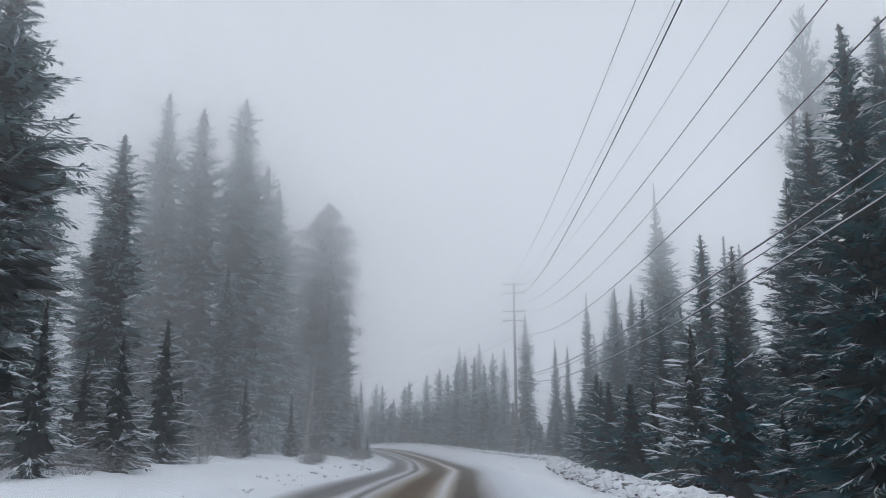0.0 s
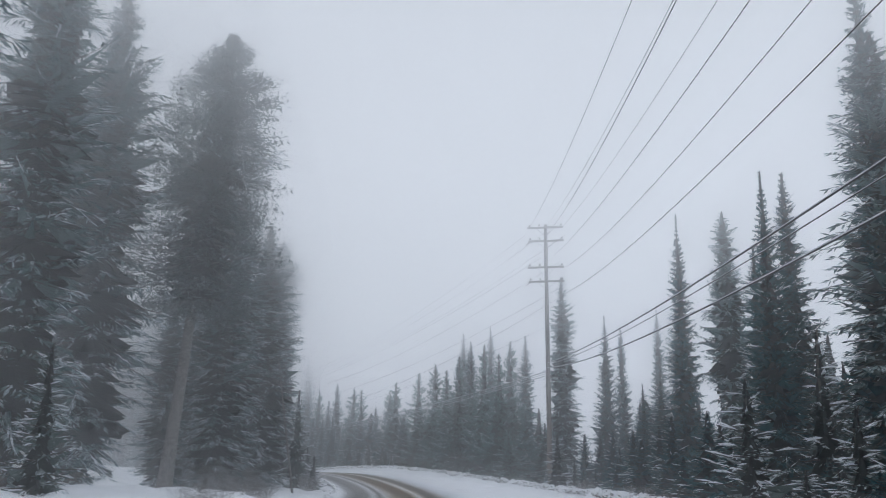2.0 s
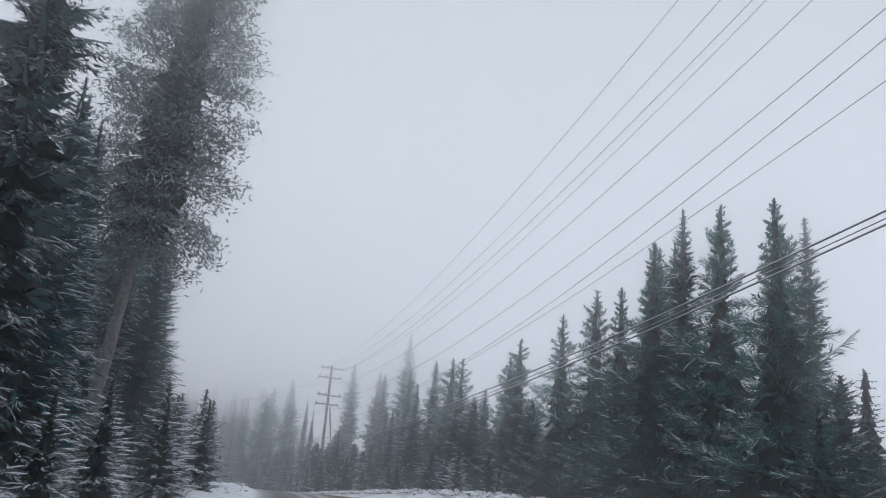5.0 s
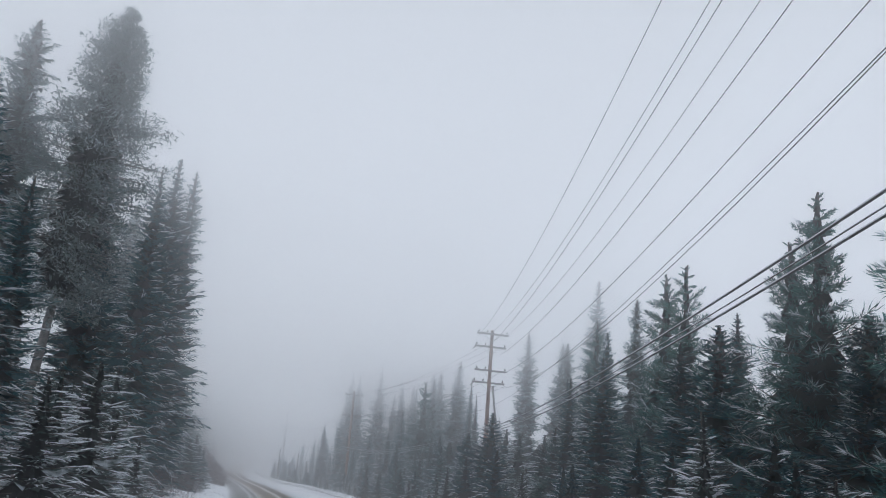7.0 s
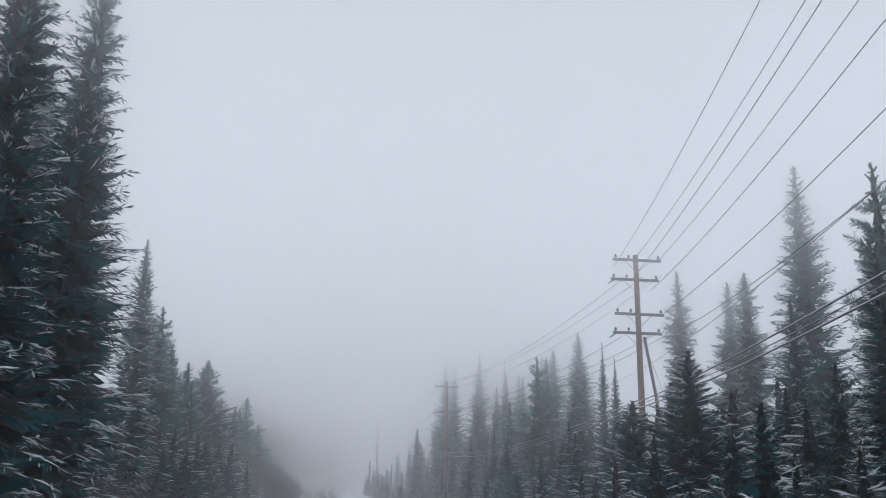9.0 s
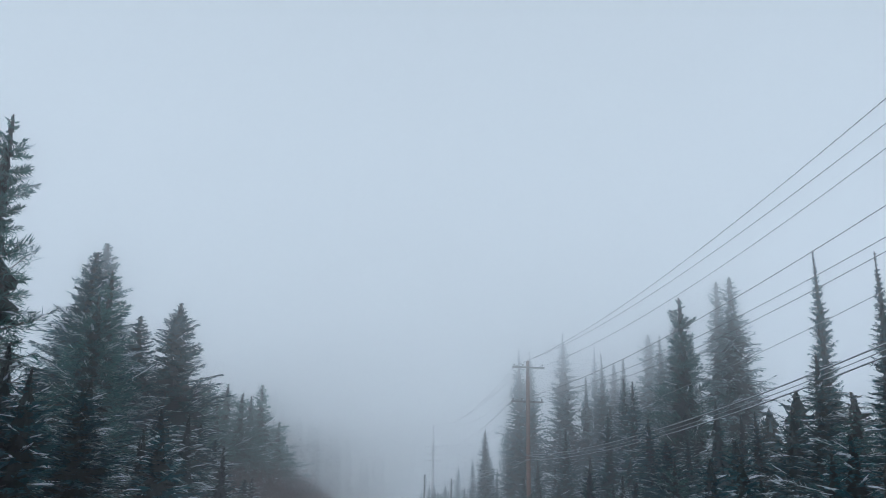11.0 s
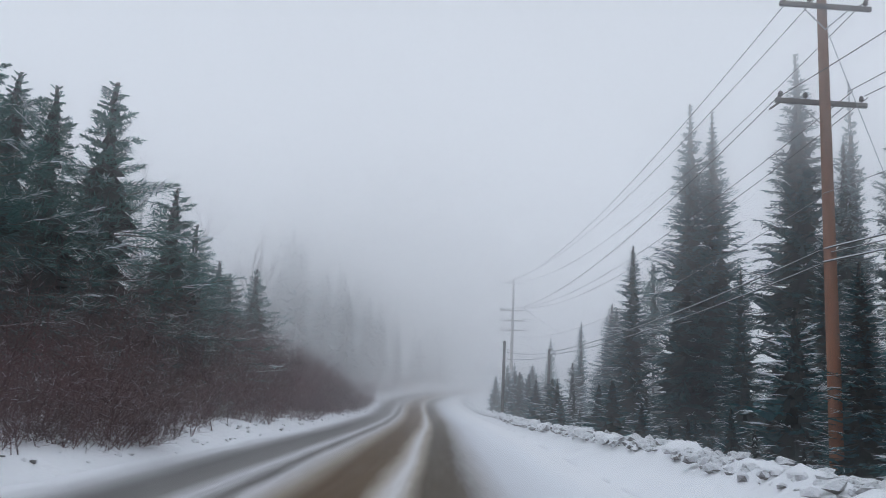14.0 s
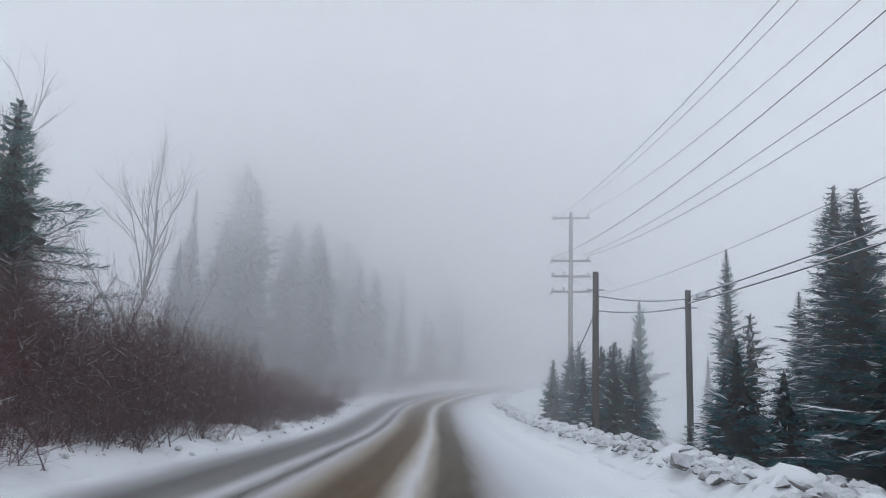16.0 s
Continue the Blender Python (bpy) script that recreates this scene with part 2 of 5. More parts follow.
def fbm(x, y, scale, seed=0.0):
    """Cheap smooth noise in about -1..1 from a few rotated waves."""
    v = 0.0
    for k, (f, a) in enumerate(((1.0, 0.5), (2.1, 0.28), (4.3, 0.15), (8.9, 0.07))):
        t = 1.3 * k + seed
        u, w = x * math.cos(t) - y * math.sin(t), x * math.sin(t) + y * math.cos(t)
        v = v + a * (np.sin(u * f / scale + 2.7 * k + seed) + np.sin(w * f / scale * 1.17 + 1.9 * seed + 0.8 * np.sin(u * f / scale * 0.7)))
    return v


def shoulder(s):
    """How far the right-hand bank stands out from its usual line: closer at the start, wider round the bend."""
    return np.interp(s, (-60, 26, 42, 56, 66, 84, 100, 200, 214, 400), (-1.4, -1.4, -0.1, 1.8, 2.4, 2.2, 0.0, 0.0, -1.0, -1.0))


def profile(u, s):
    """Height over the road's surface, by lane coordinate (0 under the driven line, right positive) and way along."""
    x = np.array([-60, -20, -11, -8.5, -6.8, -5.9, -5.3, -4.9, -4.5, 2.4, 3.0, 3.6, 4.1, 4.6, 5.2, 6.2, 7.6, 10, 16, 30, 60])
    y = np.array([1.6, 1.0, 0.7, 0.58, 0.45, 0.36, 0.26, 0.12, 0.0, 0.0, 0.06, 0.14, 0.34, 0.44, 0.22, -0.5, -1.2, -1.6, -1.9, -2.1, -2.2])
    u, s = np.asarray(u, float), np.asarray(s, float)
    h = np.interp(u - np.where(u > 2.0, shoulder(s), 0.0), x, y)
    # the left bank sinks away along the second stretch
    return np.where(u < -5.0, h * np.interp(s, (60, 76, 128, 145), (1.0, 0.2, 0.2, 1.0)), h)


def nearest(x, y):
    """Lane coordinate, way along and road height for arrays of places."""
    x, y = np.atleast_1d(np.asarray(x, float)), np.atleast_1d(np.asarray(y, float))
    k = np.empty(len(x), int)
    for i in range(0, len(x), 4000):
        k[i:i + 4000] = np.argmin((x[i:i + 4000, None] - LX) ** 2 + (y[i:i + 4000, None] - LY) ** 2, axis=1)
    dx, dy = x - LX[k], y - LY[k]
    return dx * TY[k] - dy * TX[k], LS[k], LZ[k]


def ground_z(x, y):
    u, s, z = nearest(x, y)
    far = np.clip((np.abs(u) - 9) / 10, 0, 1)
    return z + profile(u, s) + 0.35 * far * fbm(np.asarray(x), np.asarray(y), 6.0, 2.0)


def gz(x, y):
    return float(ground_z([x], [y])[0])


# ---------------------------------------------------------------- building helpers
def mesh_of(name, verts, faces, mats, index=None, smooth_faces=False):
    me = bpy.data.meshes.new(name)
    me.from_pydata(verts, [], faces)
    for m in mats:
        me.materials.append(m)
    if index is not None:
        me.polygons.foreach_set("material_index", np.asarray(index, np.int32))
    if smooth_faces:
        me.polygons.foreach_set("use_smooth", np.ones(len(me.polygons), bool))
    me.update()
    return me


def part(name, me, parent, label=""):
    ob = new(name, me)
    ob.parent = parent
    if label:
        ob["label"] = label
    return ob


def bm_mesh(name, bm, mat, smooth_faces=False):
    me = bpy.data.meshes.new(name)
    bm.to_mesh(me)
    bm.free()
    me.materials.append(mat)
    if smooth_faces:
        me.polygons.foreach_set("use_smooth", np.ones(len(me.polygons), bool))
    return me


def tube(points, radii, sides=6, cap=True):
    """Vertices and faces of a bent, tapering tube."""
    pts = [Vector(p) for p in points]
    verts, faces = [], []
    for i, p in enumerate(pts):
        t = (pts[min(i + 1, len(pts) - 1)] - pts[max(i - 1, 0)]).normalized()
        a = t.cross(Vector((0.31, 0.87, 0.38))).normalized()
        b = t.cross(a)
        for k in range(sides):
            w = 2 * math.pi * k / sides
            verts.append(p + (a * math.cos(w) + b * math.sin(w)) * radii[i])
    for i in range(len(pts) - 1):
        for k in range(sides):
            n = (k + 1) % sides
            faces.append((i * sides + k, i * sides + n, (i + 1) * sides + n, (i + 1) * sides + k))
    if cap:
        faces.append(tuple(range(sides))[::-1])
        faces.append(tuple((len(pts) - 1) * sides + k for k in range(sides)))
    return [tuple(v) for v in verts], faces


def joined(pieces):
    verts, faces = [], []
    for v, f in pieces:
        o = len(verts)
        verts += v
        faces += [tuple(i + o for i in q) for q in f]
    return verts, faces


def strip(name, us, s0, s1, step, mat, rough=0.0, seed=0.0, lift=0.0, sink=0.0, ridge=0.0):
    """A ribbon of ground along the road between the lane coordinates us."""
    s = np.arange(s0, s1, step)
    cx, cy, cz, tx, ty = (np.interp(s, LS, a) for a in (LX, LY, LZ, TX, TY))
    us = np.asarray(us)
    X = cx[:, None] + us[None] * ty[:, None]
    Y = cy[:, None] - us[None] * tx[:, None]
    Z = cz[:, None] + profile(us[None], s[:, None]) + lift
    if rough:
        w = np.clip(np.minimum(us - us[0], us[-1] - us) / 0.5, 0, 1)[None]
        Z = Z + rough * w * (fbm(X, Y, 0.45, seed) + 0.7 * np.abs(fbm(X, Y, 1.3, seed + 3)))
    if ridge:
        Z = Z + ridge * np.exp(-((us[None] - shoulder(s)[:, None] - 4.45) / 0.38) ** 2) * (0.35 + np.abs(fbm(X, Y, 0.30, 7.0)) + 0.6 * np.abs(fbm(X, Y, 0.9, 2.0)))
    if sink:
        Z[:, 0] -= sink
        Z[:, -1] -= sink
    n, m = X.shape
    verts = np.stack([X, Y, Z], -1).reshape(-1, 3)
    i = np.arange((n - 1) * m).reshape(n - 1, m)[:, :-1].ravel()
    faces = np.stack([i, i + 1, i + m + 1, i + m], -1)[:, ::-1]
    me = mesh_of(name, verts.tolist(), faces.tolist(), [mat], None, True)
    uv = me.uv_layers.new(name="UVMap")
    li = np.empty(len(me.loops), np.int32)
    me.loops.foreach_get("vertex_index", li)
    U = np.broadcast_to(us[None], X.shape).ravel()[li]
    V = np.broadcast_to(s[:, None], X.shape).ravel()[li]
    uv.data.foreach_set("uv", np.stack([U, V], -1).ravel())
    return me


# ---------------------------------------------------------------- ground, road and verges
S0, S1 = -68.0, arc[-1] + AHEAD - 12
tagged(new("road", strip("road", np.linspace(-5.0, 2.9, 44), S0, S1, 1.0, ROAD, lift=0.012)),
       "two-lane asphalt road, sanded wheel tracks between slush and packed snow", "road", kind="structure")
tagged(new("verge_left", strip("verge_left", np.arange(-12.4, -4.55, 0.2), S0, S1, 0.4, SNOW, 0.07, 1.0, 0.0, 0.5)),
       "snow-covered roadside bank rising to the trees", "verge", kind="structure")
tagged(new("verge_right", strip("verge_right", np.concatenate([np.arange(2.6, 7.4, 0.13), np.arange(7.4, 10.6, 0.35)]), S0, S1, 0.3, SNOW, 0.06, 5.0, 0.0, 0.5, 0.11)),
       "snow-covered shoulder falling away to the trees", "verge", kind="structure")

gx = np.concatenate([[-2500, -900, -500], np.arange(-300, 181, 4.0), [400, 900, 2500]])
gy = np.concatenate([[-2500, -900, -400], np.arange(-120, 421, 4.0), [600, 1000, 2500]])
GX, GY = (a.ravel() for a in np.meshgrid(gx, gy, indexing="ij"))
gu, gs, gr = nearest(GX, GY)
GZ = ground_z(GX, GY) - 0.10 - 0.9 * np.clip((12.5 - np.abs(gu)) / 4, 0, 1)
n_y = len(gy)
gi = (np.arange(len(gx) - 1)[:, None] * n_y + np.arange(n_y - 1)[None]).ravel()
tagged(new("ground", mesh_of("ground", np.stack([GX, GY, GZ], -1).tolist(),
                             np.stack([gi, gi + n_y, gi + n_y + 1, gi + 1], -1).tolist(), [SNOW], None, True)),
       "snow-covered forest floor", "ground", kind="structure")


# ploughed lumps of snow along the shoulder
def lumps(name, label, s0, s1, u0, u1, count, size, seed):
    rng = np.random.default_rng(seed)
    bm = bmesh.new()
    bmesh.ops.create_icosphere(bm, subdivisions=1, radius=1.0)
    base = np.array([v.co[:] for v in bm.verts])
    base = np.sign(base) * np.abs(base) ** 0.85
    tri = np.array([[v.index for v in f.verts] for f in bm.faces])
    bm.free()
    V, F = [], []
    s = rng.uniform(s0, s1, count)
    u = rng.uniform(u0, u1, count)
    u = u + (shoulder(s) if u0 > 0 else 0.0)
    cx, cy, cz, tx, ty = (np.interp(s, LS, a) for a in (LX, LY, LZ, TX, TY))
    for i in range(count):
        r = size * rng.uniform(0.35, 1.0) ** 1.6 * (1.0 + 0.45 * rng.random() * (rng.random() < 0.14))
        a = rng.uniform(0, 6.28)
        p = base + rng.normal(0, 0.07, base.shape) + 0.20 * np.sin(base[:, [1, 2, 0]] * rng.uniform(2, 4) + rng.uniform(0, 6, 3)) + 0.16 * np.sin(base[:, [2, 0, 1]] * rng.uniform(5, 9) + rng.uniform(0, 6, 3))
        p = p * r * np.array([rng.uniform(0.7, 1.3), rng.uniform(0.7, 1.3), rng.uniform(0.5, 0.85)])
        c, q = math.cos(a), math.sin(a)
        p = np.stack([p[:, 0] * c - p[:, 1] * q, p[:, 0] * q + p[:, 1] * c, p[:, 2]], -1)
        x, y = cx[i] + u[i] * ty[i], cy[i] - u[i] * tx[i]
        z = cz[i] + float(profile(u[i], s[i])) + r * rng.uniform(0.2, 0.9) + (0.10 if u0 > 0 else 0.0)
        F.append(tri + len(V) * len(base))
        V.append(p + (x, y, z))
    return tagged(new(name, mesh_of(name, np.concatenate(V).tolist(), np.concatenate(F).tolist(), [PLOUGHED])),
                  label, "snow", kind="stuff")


lumps("snow_windrow", "ridge of ploughed snow lumps along the shoulder, darker on their undersides", -10, arc[-1] + 90, 4.0, 4.95, 8500, 0.125, 11)
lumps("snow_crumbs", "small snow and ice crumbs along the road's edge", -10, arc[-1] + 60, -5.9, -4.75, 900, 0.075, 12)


# ---------------------------------------------------------------- trees
def crown(seed, H, R, base, whorl, per, pitch, curve, shape, twigs, style, snow, lumpy=0.25, sag=0.1, fine=1.0, core=0.5):
    """Vertices, faces and material numbers of a conifer's crown, built of boughs in whorls.
    style: 'fan' (flat drooping sprays), 'brush' (needles standing round the shoots) or 'puff' (thick tufts along the outer bough).
    Round the stem lies a dense shaded heart; snow lies in ridges along some boughs and frost holds to their ends.
    fine: 1 for trees near the road, less for those far behind."""
    rng = np.random.default_rng(seed)
    zs, az, L = [], [], []
    z = base
    turn = rng.uniform(0, 6.28)
    while z < H - 0.12:
        k = (z - base) / (H - base)
        r = R * shape(k)
        bulge = 1 + lumpy * math.sin(z * 1.7 + seed) + lumpy * 0.6 * math.sin(z * 3.9 + 2 * seed)
        n = max(4, int(round(per * (0.5 + 0.5 * (1 - k)))))
        turn += rng.uniform(0.3, 0.9)
        for j in range(n):
            a = turn + 6.283 * j / n + rng.normal(0, 0.22)
            side = 1 + 1.1 * lumpy * math.sin(a * 2 + z * 0.9 + seed)
            zs.append(min(H - 0.06, z + rng.normal(0, whorl * 0.35 * (1 - 0.85 * k))))
            az.append(a)
            L.append(max(0.07, min(1.16, bulge * side) * r * rng.uniform(*((0.5, 1.0) if style == "brush" else (0.74, 1.08)))))
        z += whorl * rng.uniform(0.75, 1.25) * (1.0 - (0.55 if style == "brush" else 0.5) * k)
    zs, az, L = (np.array(a) for a in (zs, az, L))
    B = len(zs)
    k = np.clip((zs - base) / (H - base), 0, 1)
    p = np.tan(np.radians(pitch[0] + (pitch[1] - pitch[0]) * k + rng.normal(0, 9, B)))
    cu = curve + rng.normal(0, 0.06, B)
    out = np.stack([np.cos(az), np.sin(az), np.zeros(B)], -1)
    across = np.stack([-np.sin(az), np.cos(az), np.zeros(B)], -1)

    def on(t, b=slice(None)):
        q = out[b] * (L[b] * t)[:, None]
        q[:, 2] = zs[b] + L[b] * (p[b] * t + cu[b] * t * t)
        return q

    T = np.linspace({"fan": 0.30, "brush": 0.25, "puff": 0.42}[style], 1.0, twigs)
    t = np.repeat(np.tile(T, B), 2)
    b = np.repeat(np.arange(B), twigs * 2)
    sign = np.tile([1.0, -1.0], B * twigs)
    N = len(t)
    t = np.clip(t + rng.normal(0, 0.04, N), 0.05, 1.0)
    rad, tan = out[b], across[b]
    org = on(t, b)
    spine = rad.copy()
    spine[:, 2] = p[b] + 2 * cu[b] * t
    spine /= np.linalg.norm(spine, axis=1)[:, None]
    ang = np.radians(rng.uniform(24, 62, N)) * np.where(t > 0.95, 0.5, 1.0)
    if style == "brush":
        roll = rng.uniform(0, 6.283, N)
        nrm = np.cross(spine, tan)
        d = spine * np.cos(ang)[:, None] + tan * (np.cos(roll) * np.sin(ang))[:, None] + nrm * (np.sin(roll) * np.sin(ang))[:, None]
        org = org + tan * (sign * 0.42 * L[b] * (1.10 - t) * rng.random(N))[:, None]
        ln = (0.12 * np.minimum(L[b], 1.5) * (1 - 0.75 * t) + 0.08 + 0.12 * np.minimum(1.0, L[b])) * rng.uniform(0.7, 1.3, N)
        ln *= np.minimum(1.0, 0.40 + 0.9 * L[b])
        wd = 0.014 * rng.uniform(0.7, 1.3, N) / fine
    elif style == "puff":
        # thick rounded tufts that bulge over and under the bough
        size = np.minimum(0.42, 0.10 + 0.24 * L[b])
        org = org + rng.normal(0, 0.45, (N, 3)) * size[:, None] * (1, 1, 0.7) + tan * (sign * 0.30 * L[b] * (1.1 - t))[:, None]
        d = rad * 0.6 + rng.normal(0, 0.75, (N, 3))
        d[:, 2] += 0.15 - sag
        ln = (0.09 + 0.28 * size) * rng.uniform(0.6, 1.3, N)
        wd = (0.010 + 0.09 * ln) * rng.uniform(0.7, 1.3, N) / fine
    else:
        d = spine * np.cos(ang)[:, None] + tan * (sign * np.sin(ang))[:, None]
        d[:, 2] += rng.normal(-sag - 0.10, 0.26, N)
        aside = rng.random(N) * 0.26 * np.minimum(L[b], 2.2) * (1.04 - t)
        org = org + tan * (sign * aside)[:, None] + np.stack([0 * t, 0 * t, -0.35 * aside - 0.03 * rng.random(N)], -1)
        ln = (0.055 + 0.20 * np.minimum(L[b], 1.3)) * (1.15 - 0.35 * t) * rng.uniform(0.7, 1.3, N) / fine ** 0.5
        wd = (0.009 + 0.062 * ln) * rng.uniform(0.7, 1.35, N) / fine
    # shorter shoots towards the leader, so that it runs out to a point
    thin = np.clip(0.3 + 7 * (1 - k[b]), 0.3, 1.0)
    ln, wd = ln * thin, wd * thin ** 0.5
    d /= np.linalg.norm(d, axis=1)[:, None]
    up = np.array([0, 0, 1.0]) + rng.normal(0, 0.8, (N, 3))
    w = np.cross(d, up)
    w /= np.linalg.norm(w, axis=1)[:, None] + 1e-9
    frosty = rng.random(B) < 1.5 * snow * (0.30 + 0.70 * (1 - k))
    ends = np.flatnonzero(frosty[b] & (t > rng.uniform(0.55, 1.0, N)) & (rng.random(N) < 0.8))
    wd[ends] *= 0.7
    mid = org + d * (ln * 0.45)[:, None]
    verts = [np.stack([org, mid + w * wd[:, None], org + d * ln[:, None], mid - w * wd[:, None]], 1).reshape(-1, 3)]
    faces = [np.arange(N * 4).reshape(-1, 4)]
    idx = np.zeros(N, int)
    idx[ends] = 3
    idx = [idx]
    count = N * 4

    def add(v, mat):
        nonlocal count
        v = v.reshape(-1, 3)
        verts.append(v)
        faces.append(np.arange(len(v)).reshape(-1, 4) + count)
        idx.append(np.full(len(v) // 4, mat))
        count += len(v)

    # the flat body of each bough, drooping at its sides
    if style == "fan":
        side = across * (np.minimum(L, 1.0) * rng.uniform(0.08, 0.14, B))[:, None]
        side[:, 2] += rng.normal(0, 0.07, B) * L
        drop = np.stack([0 * L, 0 * L, -0.14 * L], -1)
        add(np.stack([on(0.03), on(0.45) + side + drop, on(0.9), on(0.45) - side + drop], 1), 0)
    # the wood of the boughs, dark and thin
    e, m0 = on(1.0), on(0.5)
    o0 = np.stack([0 * L, 0 * L, zs], -1)
    th = np.stack([0 * L, 0 * L, 0.010 + 0.008 * L], -1)
    add(np.stack([o0 - th, m0 - th * 0.8, m0 + th * 0.8, o0 + th, m0 - th * 0.8, e - th * 0.2, e + th * 0.2, m0 + th * 0.8], 1), 2)
    # ridges of snow along the outer part of the frosted boughs
    for _ in range(4):
        pick = np.flatnonzero(frosty & (L > 0.2) & (rng.random(B) < 0.6))
        if not len(pick):
            continue
        n = len(pick)
        at, half = rng.uniform(0.5, 1.0, n) ** 0.7, rng.uniform(0.11, 0.25, n) / np.maximum(L[pick], 0.3)
        shift = across[pick] * (rng.normal(0, 0.12, n) * np.minimum(L[pick], 1.5) * (1.1 - at))[:, None]
        q0, q1, q2 = (on(at + k * half, pick) + shift * (1 + 0.3 * k) + (0, 0, 0.015) for k in (-1, 0, 1))
        q2[:, 2] -= rng.uniform(0, 0.06, n)
        hump = (rng.uniform(0.012, 0.032, n) / fine)[:, None] * np.array([0, 0, 1.0])
        wide = across[pick] * (rng.uniform(0.012, 0.030, n) / fine)[:, None]
        for s in (1, -1):
            add(np.stack([q0, q1 + s * wide - 0.5 * hump, q1 + hump, q0 + 0.2 * hump], 1), 1)
            add(np.stack([q1 + s * wide - 0.5 * hump, q2 - 0.3 * hump, q2 + 0.2 * hump, q1 + hump], 1), 1)
    verts, idx = np.concatenate(verts), np.concatenate(idx)
    faces = [tuple(q) for q in np.concatenate(faces).tolist()]
    # the crown's heart, its shade put in as dark rough drooping skirts, one above another
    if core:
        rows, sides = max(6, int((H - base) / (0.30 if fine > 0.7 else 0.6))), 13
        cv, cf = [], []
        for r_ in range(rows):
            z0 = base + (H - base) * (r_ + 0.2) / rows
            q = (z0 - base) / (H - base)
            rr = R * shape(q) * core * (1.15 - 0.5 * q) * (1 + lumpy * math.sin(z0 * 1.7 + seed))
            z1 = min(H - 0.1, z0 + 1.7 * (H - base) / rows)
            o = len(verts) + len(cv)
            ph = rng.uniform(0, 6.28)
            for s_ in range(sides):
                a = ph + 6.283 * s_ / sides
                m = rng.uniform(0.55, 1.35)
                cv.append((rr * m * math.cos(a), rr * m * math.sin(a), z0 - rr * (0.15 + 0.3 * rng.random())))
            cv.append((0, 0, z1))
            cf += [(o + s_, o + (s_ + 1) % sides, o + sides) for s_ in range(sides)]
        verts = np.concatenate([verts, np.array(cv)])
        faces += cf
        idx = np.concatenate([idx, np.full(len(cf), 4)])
    return verts, faces, idx


def spire(k):
    return (1 - k) ** 0.82 * min(1.0, 0.65 + 2.5 * k) + 0.02


def column(k):
    return min(1.0, 0.6 + 1.6 * k) * min(1.0, ((1 - k) / 0.40)) ** 0.75 + 0.02


def needle(k):
    """A broad skirt running up into a long thin leader."""
    return 0.88 * max(0.0, 1 - k / 0.95) ** 0.85 + 0.12 * (1 - k) ** 0.5


def oval(k):
    return math.sin(math.pi * min(1.0, 0.14 + 0.86 * k) ** 0.85) ** 0.8 * (1 - 0.45 * k * k) + 0.03


def open_pine(k):
    return (1 - k) ** 1.1 * min(1.0, 0.75 + 1.5 * k) + 0.025


def bushy(k):
    return (1 - k) ** 0.95 * min(1.0, 0.7 + 1.5 * k) + 0.015


def trunk_mesh(name, H, r, lean, seed, mat):
    rng = random.Random(seed)
    pts, rad = [], []
    for i in range(9):
        k = i / 8
        pts.append((lean[0] * k * H + 0.05 * rng.uniform(-1, 1) * k, lean[1] * k * H + 0.05 * rng.uniform(-1, 1) * k, -0.5 + (H + 0.4) * k))
        rad.append(r * (1.25 if i == 0 else 1.0) * (1 - 0.93 * k) + 0.012)
    v, f = tube(pts, rad, 7)
    return mesh_of(name, v, f, [mat], None, True)


def make_tree(name, label, seed, H, R, base, whorl, per, pitch, curve, shape, twigs, style, snow, mat, lumpy=0.25, sag=0.05, r=None, bark=None, fine=1.0, core=0.5):
    """One tree standing at the origin, out of the way; its copies are set out below."""
    root = tagged(new(name), label, "tree")
    part("trunk", trunk_mesh("trunk", H, r or 0.011 * H + 0.03, (0, 0), seed, bark or BARK), root)
    v, f, i = crown(seed, H, R, base, whorl, per, pitch, curve, shape, twigs, style, snow, lumpy, sag, fine, core)
    part("crown", mesh_of("crown", v.tolist(), f, [mat, FLAKE, bark or BARK, FROST, INNER_SHADE], i), root)
    root["height"] = float(H)
    return root


